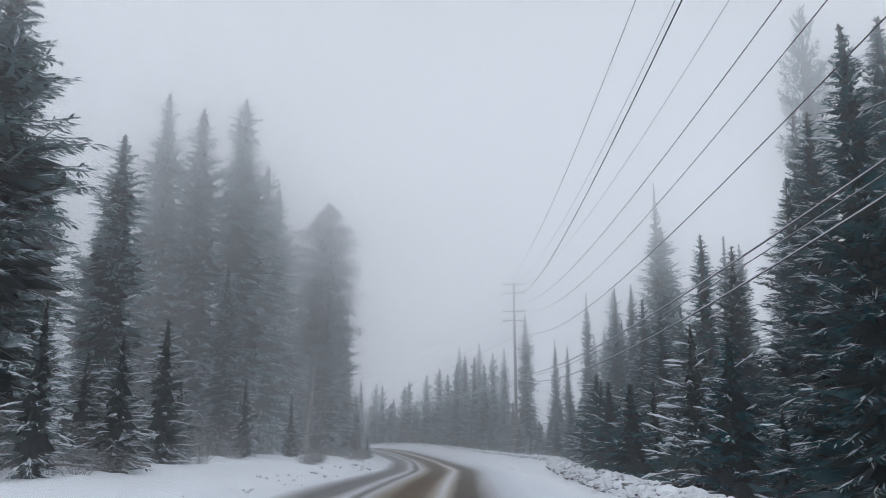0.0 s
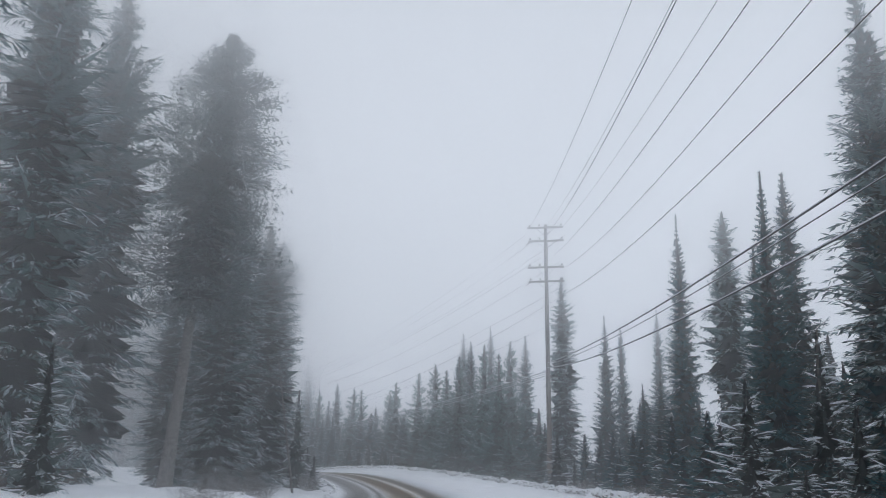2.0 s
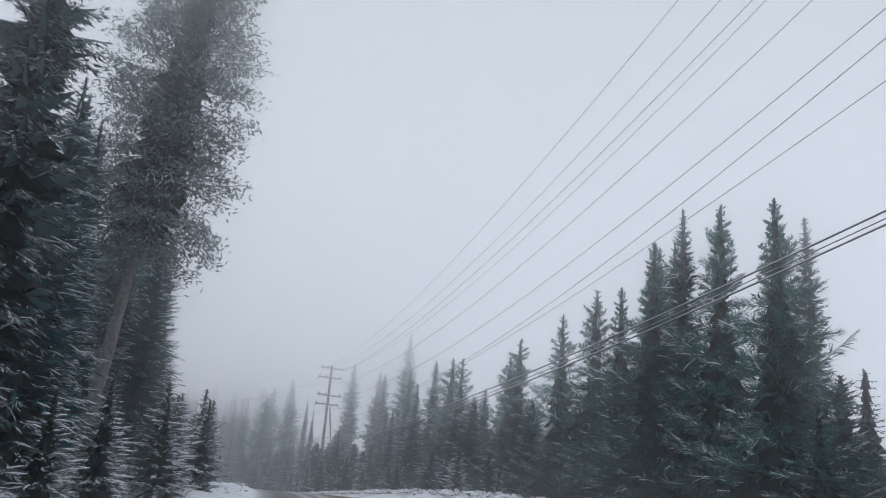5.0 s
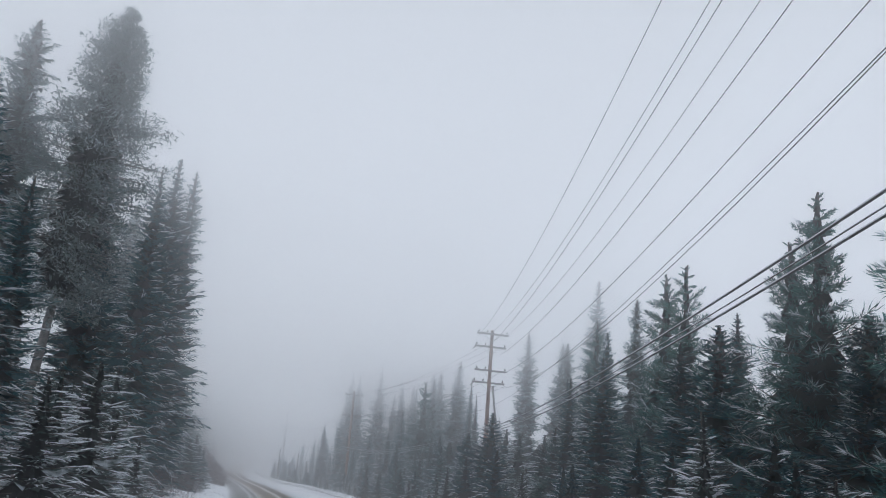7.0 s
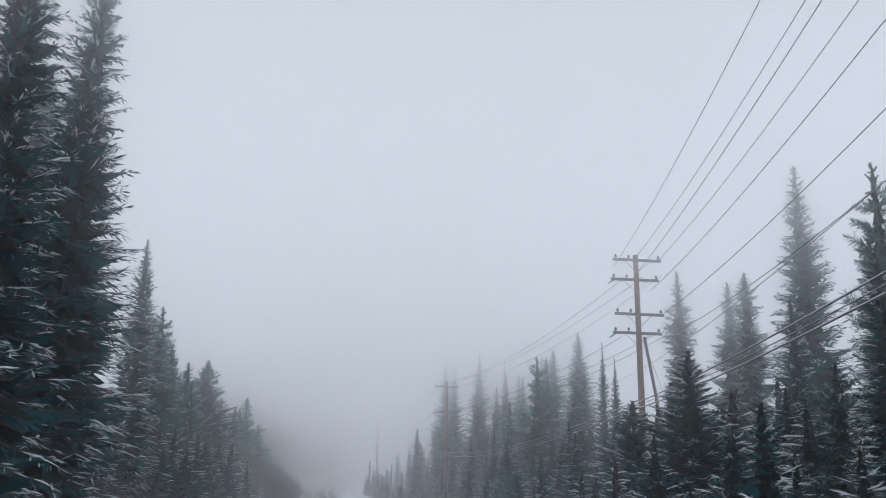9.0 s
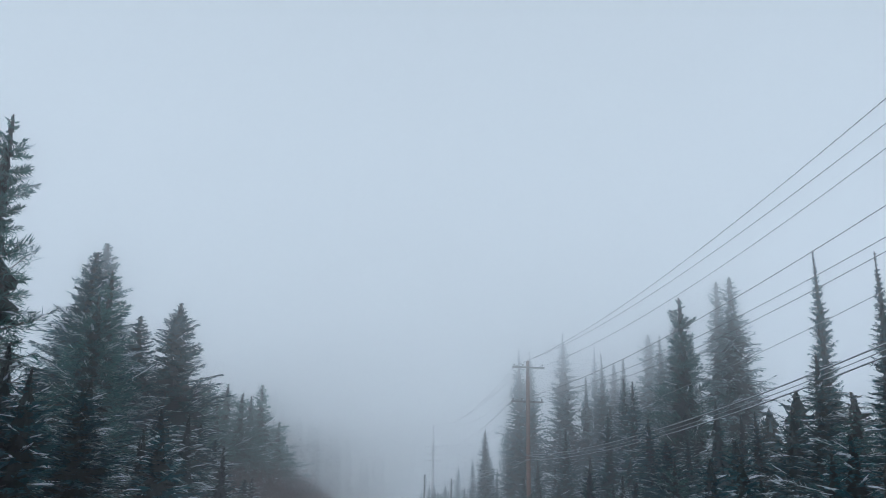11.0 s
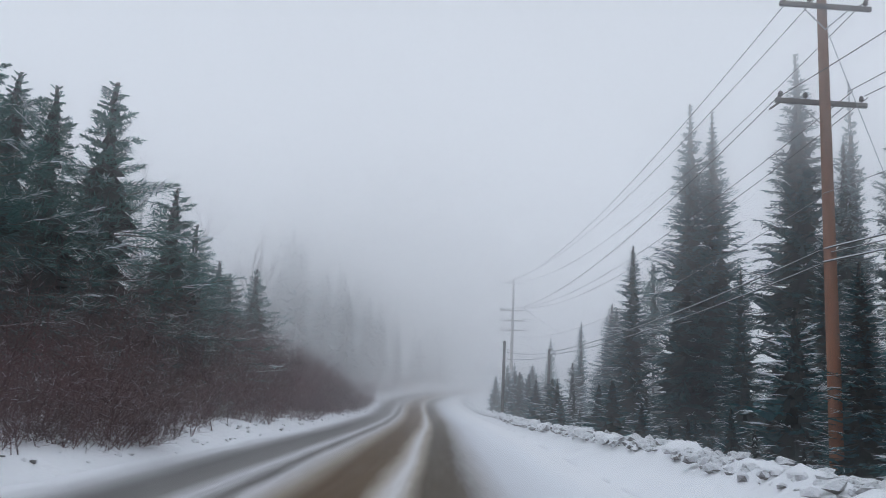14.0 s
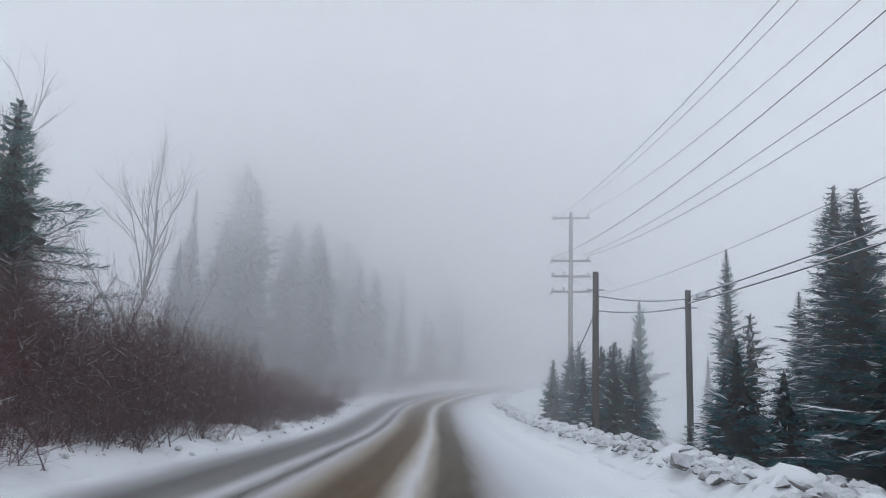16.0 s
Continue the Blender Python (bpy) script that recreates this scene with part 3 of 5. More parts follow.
KINDS = {}
for i in range(3):
    KINDS["spire", i] = make_tree("spruce_tree", "tall narrow dark green spruce with snow-dusted boughs", 101 + i, 14.0, 1.9 + 0.15 * i, 0.4, 0.36, 10,
                                  (-28, 16), 0.14, spire, 13, "fan", 0.66, NEEDLE, 0.11, 0.12, core=0.48)
    KINDS["needle", i] = make_tree("fir_tree", "dark fir with a long thin spire and a dense skirt", 121 + i, 14.0, 1.9 + 0.15 * i, 0.4, 0.36, 10,
                                   (-24, 16), 0.14, needle, 13, "fan", 0.18, NEEDLE, 0.11, 0.12, core=0.5)
    KINDS["column", i] = make_tree("old_spruce_tree", "tall old spruce with a ragged column of grey rimed boughs", 141 + i, 18.0, 1.75 + 0.15 * i, 0.6, 0.46, 10,
                                   (-34, 12), 0.10, column, 14, "fan", 0.42, HOAR, 0.26, 0.22, fine=0.85, core=0.56)
    KINDS["pine", i] = make_tree("pine_tree", "green pine with upswept snow-tipped branches", 161 + i, 10.0, 3.5 + 0.2 * i, 0.3, 0.50, 8,
                                 (-14, 26), 0.14, open_pine, 44, "brush", 0.42, PINE, 0.26, -0.05, core=0.34)
    KINDS["broad", i] = make_tree("bushy_fir_tree", "broad bushy dark green fir with snow along its boughs", 261 + i, 10.0, 2.5 + 0.2 * i, 0.2, 0.36, 10,
                                  (-20, 20), 0.18, bushy, 28, "fan", 0.60, NEEDLE, 0.22, 0.06, core=0.58)
    KINDS["frosted", i] = make_tree("young_fir_tree", "young fir with snow lying on every bough", 181 + i, 4.0, 1.0 + 0.12 * i, 0.1, 0.24, 7,
                                    (-14, 16), 0.06, spire, 5, "fan", 0.62, RIME, 0.14, 0.05, core=0.40)
    KINDS["small", i] = make_tree("young_spruce_tree", "bushy young spruce with snow on its drooping boughs", 241 + i, 5.5, 1.5 + 0.15 * i, 0.05, 0.34, 8,
                                  (-24, 16), 0.12, spire, 8, "fan", 0.34, NEEDLE, 0.16, 0.10, fine=0.9, core=0.5)
    # lighter trees for the forest behind
    KINDS["back", i] = make_tree("forest_spruce_tree", "dark spruce in the forest behind, softened by fog", 221 + i, 12.0, 1.6 + 0.2 * i, 0.4, 0.62, 7,
                                 (-30, 12), 0.14, (spire, column, needle)[i], 3, "fan", 0.10, NEEDLE, 0.2, 0.08, fine=0.55, core=0.62)
KINDS["crowned", 0] = make_tree("tall_pine_tree", "tall pine with a bare trunk below a ragged frosted crown", 201, 18.0, 2.8, 7.0, 0.42, 9,
                                (-26, 30), 0.04, oval, 60, "puff", 0.14, PALE_NEEDLE, 0.13, 0.10, 0.22, PALE, core=0.35)
KINDS["crowned", 1] = make_tree("lodgepole_pine_tree", "thin pine with a bare trunk and an open snow-tipped crown", 202, 10.0, 1.35, 5.0, 0.30, 7,
                                (-10, 36), 0.10, oval, 36, "brush", 0.16, PINE, 0.3, 0.0, 0.11, None, core=0.2)
KINDS["crowned", 2] = KINDS["crowned", 0]
used, placed = set(), []


def plant(kind, variant, x, y, top, wide=1.0, lean=(0.0, 0.0), turn=None):
    """Set a tree of that kind at (x, y), its tip at the height top."""
    src = KINDS[kind, variant % 3]
    g = gz(x, y) - 0.1
    hgt = max(1.0, top - g)
    k = hgt / src["height"]
    w = wide * (0.35 * 1.0 + 0.65 * k)
    turn = (x * 37.7 + y * 17.3) % 360 if turn is None else turn
    m = Matrix.Translation((x, y, g)) @ Euler((lean[0], lean[1], 0)).to_matrix().to_4x4() @ Matrix.Rotation(radians(turn), 4, "Z")
    if src in used:
        ob = copy_thing(src, m)
    else:
        ob = src
        used.add(src)
        ob.matrix_basis = m
    ob.scale = (w, w, k)
    placed.append((x, y))
    ob["group"] = {"spire": "roadside spruces", "needle": "roadside firs", "column": "old spruces", "pine": "roadside pines", "broad": "bushy firs",
                   "frosted": "young firs", "crowned": "tall pines", "small": "young spruces", "back": "forest behind the road"}[kind]
    return ob


# first stretch, left of the road
for row in (("column", 0, -10.4, 20.7, 12.6, 1.45), ("column", 1, -12.5, 24.5, 11.0, 1.1), ("column", 0, -12.0, 31.8, 12.3, 1.0), ("column", 1, -13.6, 29.5, 10.2, 0.9), ("column", 2, -14.2, 36.0, 10.5, 1.1),
            ("column", 0, -14.9, 43.9, 19.3, 1.0), ("column", 1, -13.4, 45.2, 18.9, 1.0), ("column", 2, -11.9, 48.2, 20.8, 1.0), ("column", 0, -12.2, 55.5, 19.0, 1.15), ("column", 1, -12.8, 61.5, 19.2, 1.1), ("column", 2, -11.8, 74.6, 15.6, 1.0), ("column", 0, -11.2, 44.0, 9.5, 0.9),
            ("column", 1, -10.4, 69.6, 12.2, 1.0), ("column", 2, -13.6, 76.0, 13.2, 1.05), ("column", 0, -10.8, 73.0, 14.4, 1.1), ("column", 1, -10.6, 78.2, 14.0, 1.2), ("column", 2, -11.3, 85.9, 10.9, 0.8)):
    plant(*row)
for row in (("column", 1, -12.6, 69.4, 8.0, 1.1), ("frosted", 0, -9.2, 41.0, 3.6, 0.9), ("frosted", 1, -9.6, 33.0, 3.2, 1.0),
            ("frosted", 2, -9.3, 52.0, 3.5, 0.8), ("frosted", 0, -9.4, 82.7, 5.2, 0.9), ("frosted", 1, -10.4, 26.8, 3.4, 1.3), ("frosted", 2, -11.5, 17.0, 4.2, 1.4)):
    plant(*row)
plant("crowned", 0, -10.9, 65.2, 19.0, 1.15, (0.0, 0.07))

# first stretch, right of the road
for row in (("needle", 0, 12.0, 18.6, 13.0, 1.2), ("spire", 1, 13.2, 24.3, 12.9, 1.1), ("spire", 2, 14.0, 33.0, 13.5, 0.9), ("needle", 1, 12.8, 29.0, 8.5, 1.1), ("crowned", 1, 19.1, 43.5, 23.8, 0.7),
            ("column", 0, 16.0, 30.0, 15.5, 1.0), ("needle", 0, 15.2, 47.0, 11.8, 1.0), ("spire", 0, 16.9, 49.7, 12.0, 0.9), ("column", 1, 14.4, 58.2, 15.2, 1.15), ("needle", 1, 14.1, 58.2, 18.4, 0.8),
            ("needle", 2, 11.8, 62.4, 11.7, 0.8), ("spire", 1, 13.4, 64.5, 12.4, 0.9), ("needle", 0, 11.3, 73.6, 13.4, 0.75), ("column", 2, 13.6, 73.5, 13.5, 0.75), ("needle", 1, 10.4, 79.6, 5.3, 0.9)):
    plant(*row)
for row in (("needle", 2, 10.5, 93.2, 11.6, 0.75), ("column", 0, 7.2, 91.0, 14.0, 0.75), ("column", 1, 16.0, 94.2, 12.9, 0.7), ("spire", 0, 12.2, 96.5, 11.4, 0.7), ("spire", 1, 15.8, 100.3, 13.4, 0.7),
            ("spire", 2, 16.2, 40.0, 12.4, 1.0), ("spire", 0, 14.0, 52.5, 9.0, 1.0), ("spire", 1, 13.2, 68.0, 10.2, 0.9), ("spire", 0, 11.4, 25.5, 10.4, 1.25), ("spire", 1, 10.8, 21.5, 11.2, 1.2),
            ("spire", 2, 12.2, 29.5, 9.6, 1.3), ("spire", 0, 10.9, 36.0, 9.2, 1.2), ("spire", 1, 11.2, 33.0, 8.0, 1.2), ("spire", 2, 10.4, 42.0, 7.0, 1.3), ("spire", 0, 10.8, 48.0, 8.5, 1.2)):
    plant(*row)
for row in (("frosted", 0, 12.2, 51.1, 5.6, 1.0), ("frosted", 1, 10.0, 41.0, 2.9, 1.0), ("frosted", 2, 11.2, 27.0, 1.4, 1.0), ("frosted", 0, 9.8, 46.5, 3.3, 1.0), ("frosted", 1, 10.6, 55.5, 4.6, 1.0),
            ("frosted", 2, 9.4, 36.0, 2.2, 1.1), ("frosted", 0, 10.9, 32.0, 3.0, 1.2), ("frosted", 1, 11.8, 44.0, 4.2, 1.2), ("spire", 2, 5.7, 108.8, 12.5, 0.9), ("spire", 0, 2.6, 111.1, 13.6, 0.9),
            ("spire", 1, 0.8, 104.6, 11.3, 0.9), ("spire", 2, 0.0, 116.5, 13.8, 0.9)):
    plant(*row)

# second stretch, right
for row in (("pine", 0, -0.2, 104.5, 10.0, 1.01), ("pine", 1, 1.9, 102.6, 10.8, 0.95), ("pine", 2, 0.6, 106.4, 10.7, 0.81), ("pine", 0, -1.4, 108.4, 9.3, 1.01), ("pine", 1, 0.1, 110.1, 11.6, 0.91),
            ("pine", 2, -2.6, 113.3, 10.4, 1.01), ("pine", 0, -4.4, 116.4, 9.9, 1.01), ("pine", 1, -7.0, 120.3, 9.3, 1.11), ("pine", 2, -7.8, 122.4, 8.6, 1.11), ("pine", 0, -11.3, 125.9, 9.0, 1.01),
            ("pine", 1, -12.5, 128.6, 9.4, 1.01), ("spire", 0, -9.5, 124.5, 7.0, 1.1), ("pine", 2, -13.4, 131.5, 6.8, 1.20), ("column", 1, -16.0, 138.7, 10.8, 0.7), ("spire", 2, -23.5, 158.0, 16.7, 1.1)):
    plant(*row)
for row in (("column", 0, -33.0, 169.2, 15.0, 0.8), ("column", 1, -30.2, 170.5, 14.2, 0.8), ("column", 2, -27.5, 163.5, 13.0, 0.8), ("column", 0, -48.3, 188.0, 15.2, 0.9), ("column", 1, -52.0, 190.5, 14.1, 0.9),
            ("needle", 0, -38.0, 168.5, 10.6, 0.7), ("needle", 1, -35.0, 163.0, 8.6, 0.7), ("spire", 1, -19.2, 143.5, 9.2, 0.9), ("spire", 0, -16.8, 133.6, 6.4, 1.0), ("spire", 1, -22.4, 148.0, 8.0, 0.9),
            ("frosted", 0, -25.4, 146.0, 4.8, 1.7), ("frosted", 1, -27.8, 149.0, 4.6, 1.6), ("frosted", 2, -23.4, 143.0, 4.4, 1.5), ("frosted", 0, -20.6, 139.0, 3.6, 1.4), ("frosted", 1, -32.0, 160.0, 4.6, 1.6)):
    plant(*row)
for row in (("frosted", 2, -36.5, 165.0, 4.6, 1.6), ("frosted", 0, -41.0, 170.0, 4.2, 1.5), ("frosted", 1, -45.0, 173.5, 4.0, 1.5), ("pine", 0, 3.0, 98.5, 9.5, 1.01), ("spire", 0, -18.4, 136.1, 6.5, 1.0),
            ("pine", 1, -18.7, 141.3, 10.3, 0.81), ("spire", 2, -16.4, 135.0, 8.4, 1.0), ("pine", 2, 4.2, 106.0, 11.6, 0.91)):
    plant(*row)

# second stretch, left
for row in (("column", 1, -20.7, 103.0, 10.5, 1.2), ("spire", 0, -21.4, 106.0, 10.0, 1.1), ("spire", 1, -19.4, 98.5, 10.6, 1.0), ("spire", 2, -24.5, 109.5, 10.0, 1.2), ("spire", 0, -27.8, 113.5, 9.0, 1.2),
            ("spire", 1, -32.6, 122.9, 13.2, 1.1), ("spire", 2, -34.3, 125.5, 14.9, 1.0), ("spire", 0, -36.2, 128.6, 15.6, 1.15), ("spire", 1, -38.4, 129.9, 14.0, 1.35), ("spire", 2, -29.8, 118.0, 11.5, 1.2),
            ("column", 2, -42.5, 131.0, 15.0, 0.9), ("spire", 0, -47.4, 139.5, 11.6, 0.9), ("column", 0, -49.0, 141.0, 10.5, 0.8), ("pine", 1, -50.6, 143.3, 9.6, 1.0), ("pine", 2, -53.5, 148.0, 6.4, 1.1)):
    plant(*row)
for row in (("pine", 0, -56.2, 150.0, 8.0, 1.1), ("spire", 1, -17.4, 100.6, 8.8, 1.0), ("spire", 2, -18.9, 103.6, 9.4, 1.0), ("column", 0, -29.0, 110.0, 18.0, 0.9), ("column", 2, -33.5, 116.5, 17.0, 0.9),
            ("frosted", 0, -17.0, 100.2, 2.2, 1.2), ("frosted", 1, -17.4, 98.0, 1.9, 1.2), ("frosted", 2, -25.6, 114.2, 3.0, 1.4), ("frosted", 0, -22.5, 109.0, 3.2, 1.4), ("frosted", 1, -28.4, 118.5, 4.2, 1.5),
            ("frosted", 2, -20.2, 104.6, 3.0, 1.3)):
    plant(*row)
plant("crowned", 0, -15.3, 95.0, 17.5, 0.95, (0.0, 0.09))
plant("crowned", 0, -30.3, 116.5, 16.5, 0.9, (0.0, 0.10), 120)

# last stretch, left
for row in (("broad", 0, -59.0, 151.0, 9.4, 1.44), ("broad", 1, -68.5, 157.1, 13.0, 1.38), ("broad", 2, -64.6, 159.0, 9.8, 1.44), ("broad", 0, -64.0, 156.5, 8.6, 1.44), ("pine", 0, -76.9, 171.7, 7.6, 1.55),
            ("pine", 1, -77.6, 174.4, 8.1, 1.40), ("pine", 2, -79.5, 176.9, 8.3, 1.25), ("pine", 0, -81.2, 179.4, 9.6, 1.61), ("pine", 1, -82.6, 182.7, 7.1, 1.55), ("pine", 0, -85.4, 185.4, 6.6, 1.40),
            ("pine", 2, -98.0, 195.2, 7.6, 1.5), ("pine", 1, -79.0, 172.6, 8.8, 1.46), ("pine", 2, -82.4, 177.0, 9.4, 1.46), ("pine", 2, -69.0, 164.0, 7.2, 1.23), ("pine", 0, -98.5, 198.2, 7.6, 1.5)):
    plant(*row)
for row in (("pine", 1, -94.5, 193.5, 6.4, 1.5), ("back", 0, -132.4, 224.0, 15.7, 1.03), ("back", 1, -135.1, 230.3, 19.7, 1.37), ("back", 1, -131.2, 228.5, 17.2, 1.14), ("back", 1, -137.9, 237.5, 15.6, 1.14),
            ("back", 1, -139.5, 245.7, 16.2, 1.25), ("back", 0, -141.5, 242.0, 14.1, 1.14), ("back", 1, -144.1, 254.4, 14.1, 1.25), ("back", 1, -142.6, 264.9, 14.1, 1.37), ("back", 0, -135.3, 249.3, 9.9, 1.25),
            ("back", 0, -130.1, 237.8, 7.9, 1.37), ("frosted", 0, -97.0, 200.0, 1.2, 1.0)):
    plant(*row)

# last stretch, right
for row in (("needle", 0, -75.6, 208.3, 16.6, 1.4), ("needle", 1, -74.6, 208.8, 16.2, 1.25), ("needle", 2, -69.4, 206.2, 17.2, 1.35), ("column", 0, -67.9, 207.8, 13.0, 0.8), ("needle", 0, -68.3, 210.6, 17.0, 0.7),
            ("column", 1, -66.0, 210.0, 14.6, 0.8), ("needle", 1, -63.4, 202.0, 14.0, 1.0), ("spire", 2, -62.0, 203.4, 13.6, 1.0), ("column", 2, -60.0, 204.4, 15.8, 0.9), ("spire", 0, -56.0, 197.0, 14.0, 1.0),
            ("pine", 1, -45.8, 174.6, 11.0, 1.1), ("column", 0, -45.4, 181.5, 13.6, 1.0), ("column", 1, -49.6, 184.0, 12.3, 0.9), ("spire", 1, -53.0, 183.5, 8.6, 1.1), ("spire", 2, -58.0, 192.0, 8.0, 1.2)):
    plant(*row)
for row in (("spire", 0, -50.0, 178.0, 7.5, 1.2), ("spire", 1, -84.3, 215.6, 6.9, 1.5), ("spire", 2, -83.4, 214.6, 6.5, 1.5), ("crowned", 1, -81.0, 214.8, 9.3, 0.9), ("spire", 0, -90.1, 221.4, 6.5, 0.8),
            ("pine", 2, -99.8, 232.1, 6.4, 0.7), ("needle", 0, -81.8, 213.9, 5.2, 0.6), ("spire", 1, -86.8, 219.6, 4.4, 0.9), ("frosted", 2, -86.4, 214.4, 3.2, 0.9), ("frosted", 0, -79.4, 209.4, 2.6, 1.0),
            ("frosted", 1, -77.0, 203.4, 1.6, 0.9), ("frosted", 2, -73.6, 199.6, 1.2, 0.9), ("frosted", 0, -60.4, 188.0, 3.6, 1.3), ("frosted", 1, -56.0, 184.6, 4.0, 1.5), ("frosted", 2, -66.4, 196.0, 4.0, 1.3)):
    plant(*row)
for row in (("spire", 0, -71.0, 203.2, 6.6, 1.1), ("spire", 1, -75.7, 202.3, 7.8, 1.1), ("spire", 2, -66.6, 200.2, 7.4, 1.1)):
    plant(*row)

# the small firs crowding the inside of the bend ahead
rng = random.Random(5)
for i in range(46):
    a, b = rng.random(), rng.random()
    x = (-96.0 + 4.1 * a) * (1 - b) + (-107.2 + 5.5 * a) * b
    y = (214.1 + 3.6 * a) * (1 - b) + (228.3 + 4.8 * a) * b
    if float(nearest(x, y)[0][0]) > 5.4:
        plant("small", i, x, y, rng.uniform(1.6, 2.8) + 1.4 * b, 0.9)

# the wood on the outside of the last bend, deep in the fog
for i in range(45):
    a = rng.uniform(84, 136)
    k = min(len(LX) - 1, int((arc[-1] + a + BACK) / STEP))
    u = -(18.0 + 45.0 * rng.random() ** 1.3)
    x, y = LX[k] + u * TY[k], LY[k] - u * TX[k]
    if any((x - p) ** 2 + (y - q) ** 2 < 6 for p, q in placed):
        continue
    plant("back", i, x, y, gz(x, y) + rng.uniform(5.0, 15.0), rng.uniform(0.9, 1.5))

# the close rows right of the road: young firs at the foot of the bank, dark spruces behind them
def beside(s, u):
    u = u + (float(shoulder(s)) if u > 0 else 0.0)
    k = int((s + BACK) / STEP)
    return LX[k] + u * TY[k], LY[k] - u * TX[k]


s = 18.0
while s < arc[-1] + 24:
    x, y = beside(s, rng.uniform(5.9, 7.8) if s < 150 else rng.uniform(6.8, 9.0))
    if not 82 < s < 110 and not any((x - p) ** 2 + (y - q) ** 2 < 1.0 for p, q in placed):
        plant("frosted" if rng.random() < (0.2 if s < 80 else 0.4) else "small", int(s * 7), x, y, gz(x, y) + rng.uniform(2.2, 4.6) * (1.0 if s < 196 else 0.6), rng.uniform(0.9, 1.2))
    s += rng.uniform(1.0, 1.7) if s < 80 else rng.uniform(1.3, 2.4)
s = 20.0
while s < arc[-1] - 6:
    x, y = beside(s, rng.uniform(9.6, 13.0))
    if not 90 < s < 103 and not any((x - p) ** 2 + (y - q) ** 2 < 2.5 for p, q in placed):
        tall = rng.uniform(4.8, 9.0)
        plant("spire" if tall > 6.6 else "small", int(s * 7), x, y, gz(x, y) + tall, rng.uniform(1.1, 1.35))
    s += rng.uniform(1.8, 3.0)

s = 16.0
while s < arc[-1] + 6:
    x, y = beside(s, rng.uniform(13.2, 17.5))
    if not any((x - p) ** 2 + (y - q) ** 2 < 2.0 for p, q in placed):
        plant("back", int(s * 7), x, y, gz(x, y) + (rng.uniform(7.5, 10.0) if s < 75 else rng.uniform(6.5, 8.6) if s < 196 else rng.uniform(4.5, 6.0)), rng.uniform(1.1, 1.4))
    s += rng.uniform(1.6, 2.6)

# the dense green wall right of the second stretch
s = 92.0
while s < 186:
    x, y = beside(s, rng.uniform(8.0, 12.5))
    if not any((x - p) ** 2 + (y - q) ** 2 < 1.3 for p, q in placed):
        plant(rng.choice(("broad", "spire", "pine", "broad")), int(s * 7), x, y, gz(x, y) + rng.uniform(5.0, 8.2) * (1.0 if s < 150 else 0.8), rng.uniform(1.15, 1.45))
    s += rng.uniform(1.3, 2.1)

# and the dark wall close by the left verge in the second stretch
s = 83.0
while s < 127:
    x, y = beside(s, -rng.uniform(5.9, 7.6))
    if not any((x - p) ** 2 + (y - q) ** 2 < 1.0 for p, q in placed):
        plant("frosted", int(s * 7), x, y, gz(x, y) + rng.uniform(1.4, 3.2), rng.uniform(0.9, 1.2))
    s += rng.uniform(1.5, 2.4)
s = 87.0
while s < 112:
    x, y = beside(s, -rng.uniform(8.8, 10.4))
    if not any((x - p) ** 2 + (y - q) ** 2 < 2.5 for p, q in placed):
        plant("spire", int(s * 7), x, y, gz(x, y) + rng.uniform(7.0, 10.0), rng.uniform(0.9, 1.15))
    s += rng.uniform(2.0, 3.2)

# young spruces and firs below the bushy firs, left of the last stretch
s = 154.0
while s < 186:
    for u0 in (6.8, 9.6):
        x, y = beside(s, -u0 - rng.uniform(0, 2.2))
        if not any((x - p) ** 2 + (y - q) ** 2 < 1.2 for p, q in placed):
            plant(rng.choice(("frosted", "broad", "small", "frosted")), int(s * 7), x, y, gz(x, y) + rng.uniform(2.6, 4.2) * (1.0 if u0 < 8 else 1.5) * (1.0 if s < 180 else 0.7), rng.uniform(1.0, 1.3))
    s += rng.uniform(1.5, 2.5)

# young spruces crowding the bank by the short poles
for i in range(30):
    s = arc[-1] + rng.uniform(0, 20)
    x, y = beside(s, rng.uniform(6.0, 9.0))
    if not any((x - p) ** 2 + (y - q) ** 2 < 0.6 for p, q in placed):
        plant("small", i, x, y, gz(x, y) + rng.uniform(1.8, 3.2), rng.uniform(1.0, 1.4))

# the tall wood that closes the view, beyond the thicket
FAR = ((-129.7, 222.1), (-121.8, 243.4), (-138.0, 262.6), (-158.4, 239.3))
for i in range(90):
    a, b = rng.random(), rng.random() ** 1.3
    x, y = ((FAR[0][k] * (1 - a) + FAR[1][k] * a) * (1 - b) + (FAR[3][k] * (1 - a) + FAR[2][k] * a) * b for k in range(2))
    if abs(float(nearest(x, y)[0][0])) > 9 and not any((x - p) ** 2 + (y - q) ** 2 < 5 for p, q in placed):
        plant("back", 1 if i % 3 else 0, x, y, rng.uniform(7.5, 11.5) + 4.0 * math.sin(math.pi * min(1.0, a + 0.15)), rng.uniform(1.0, 1.3))

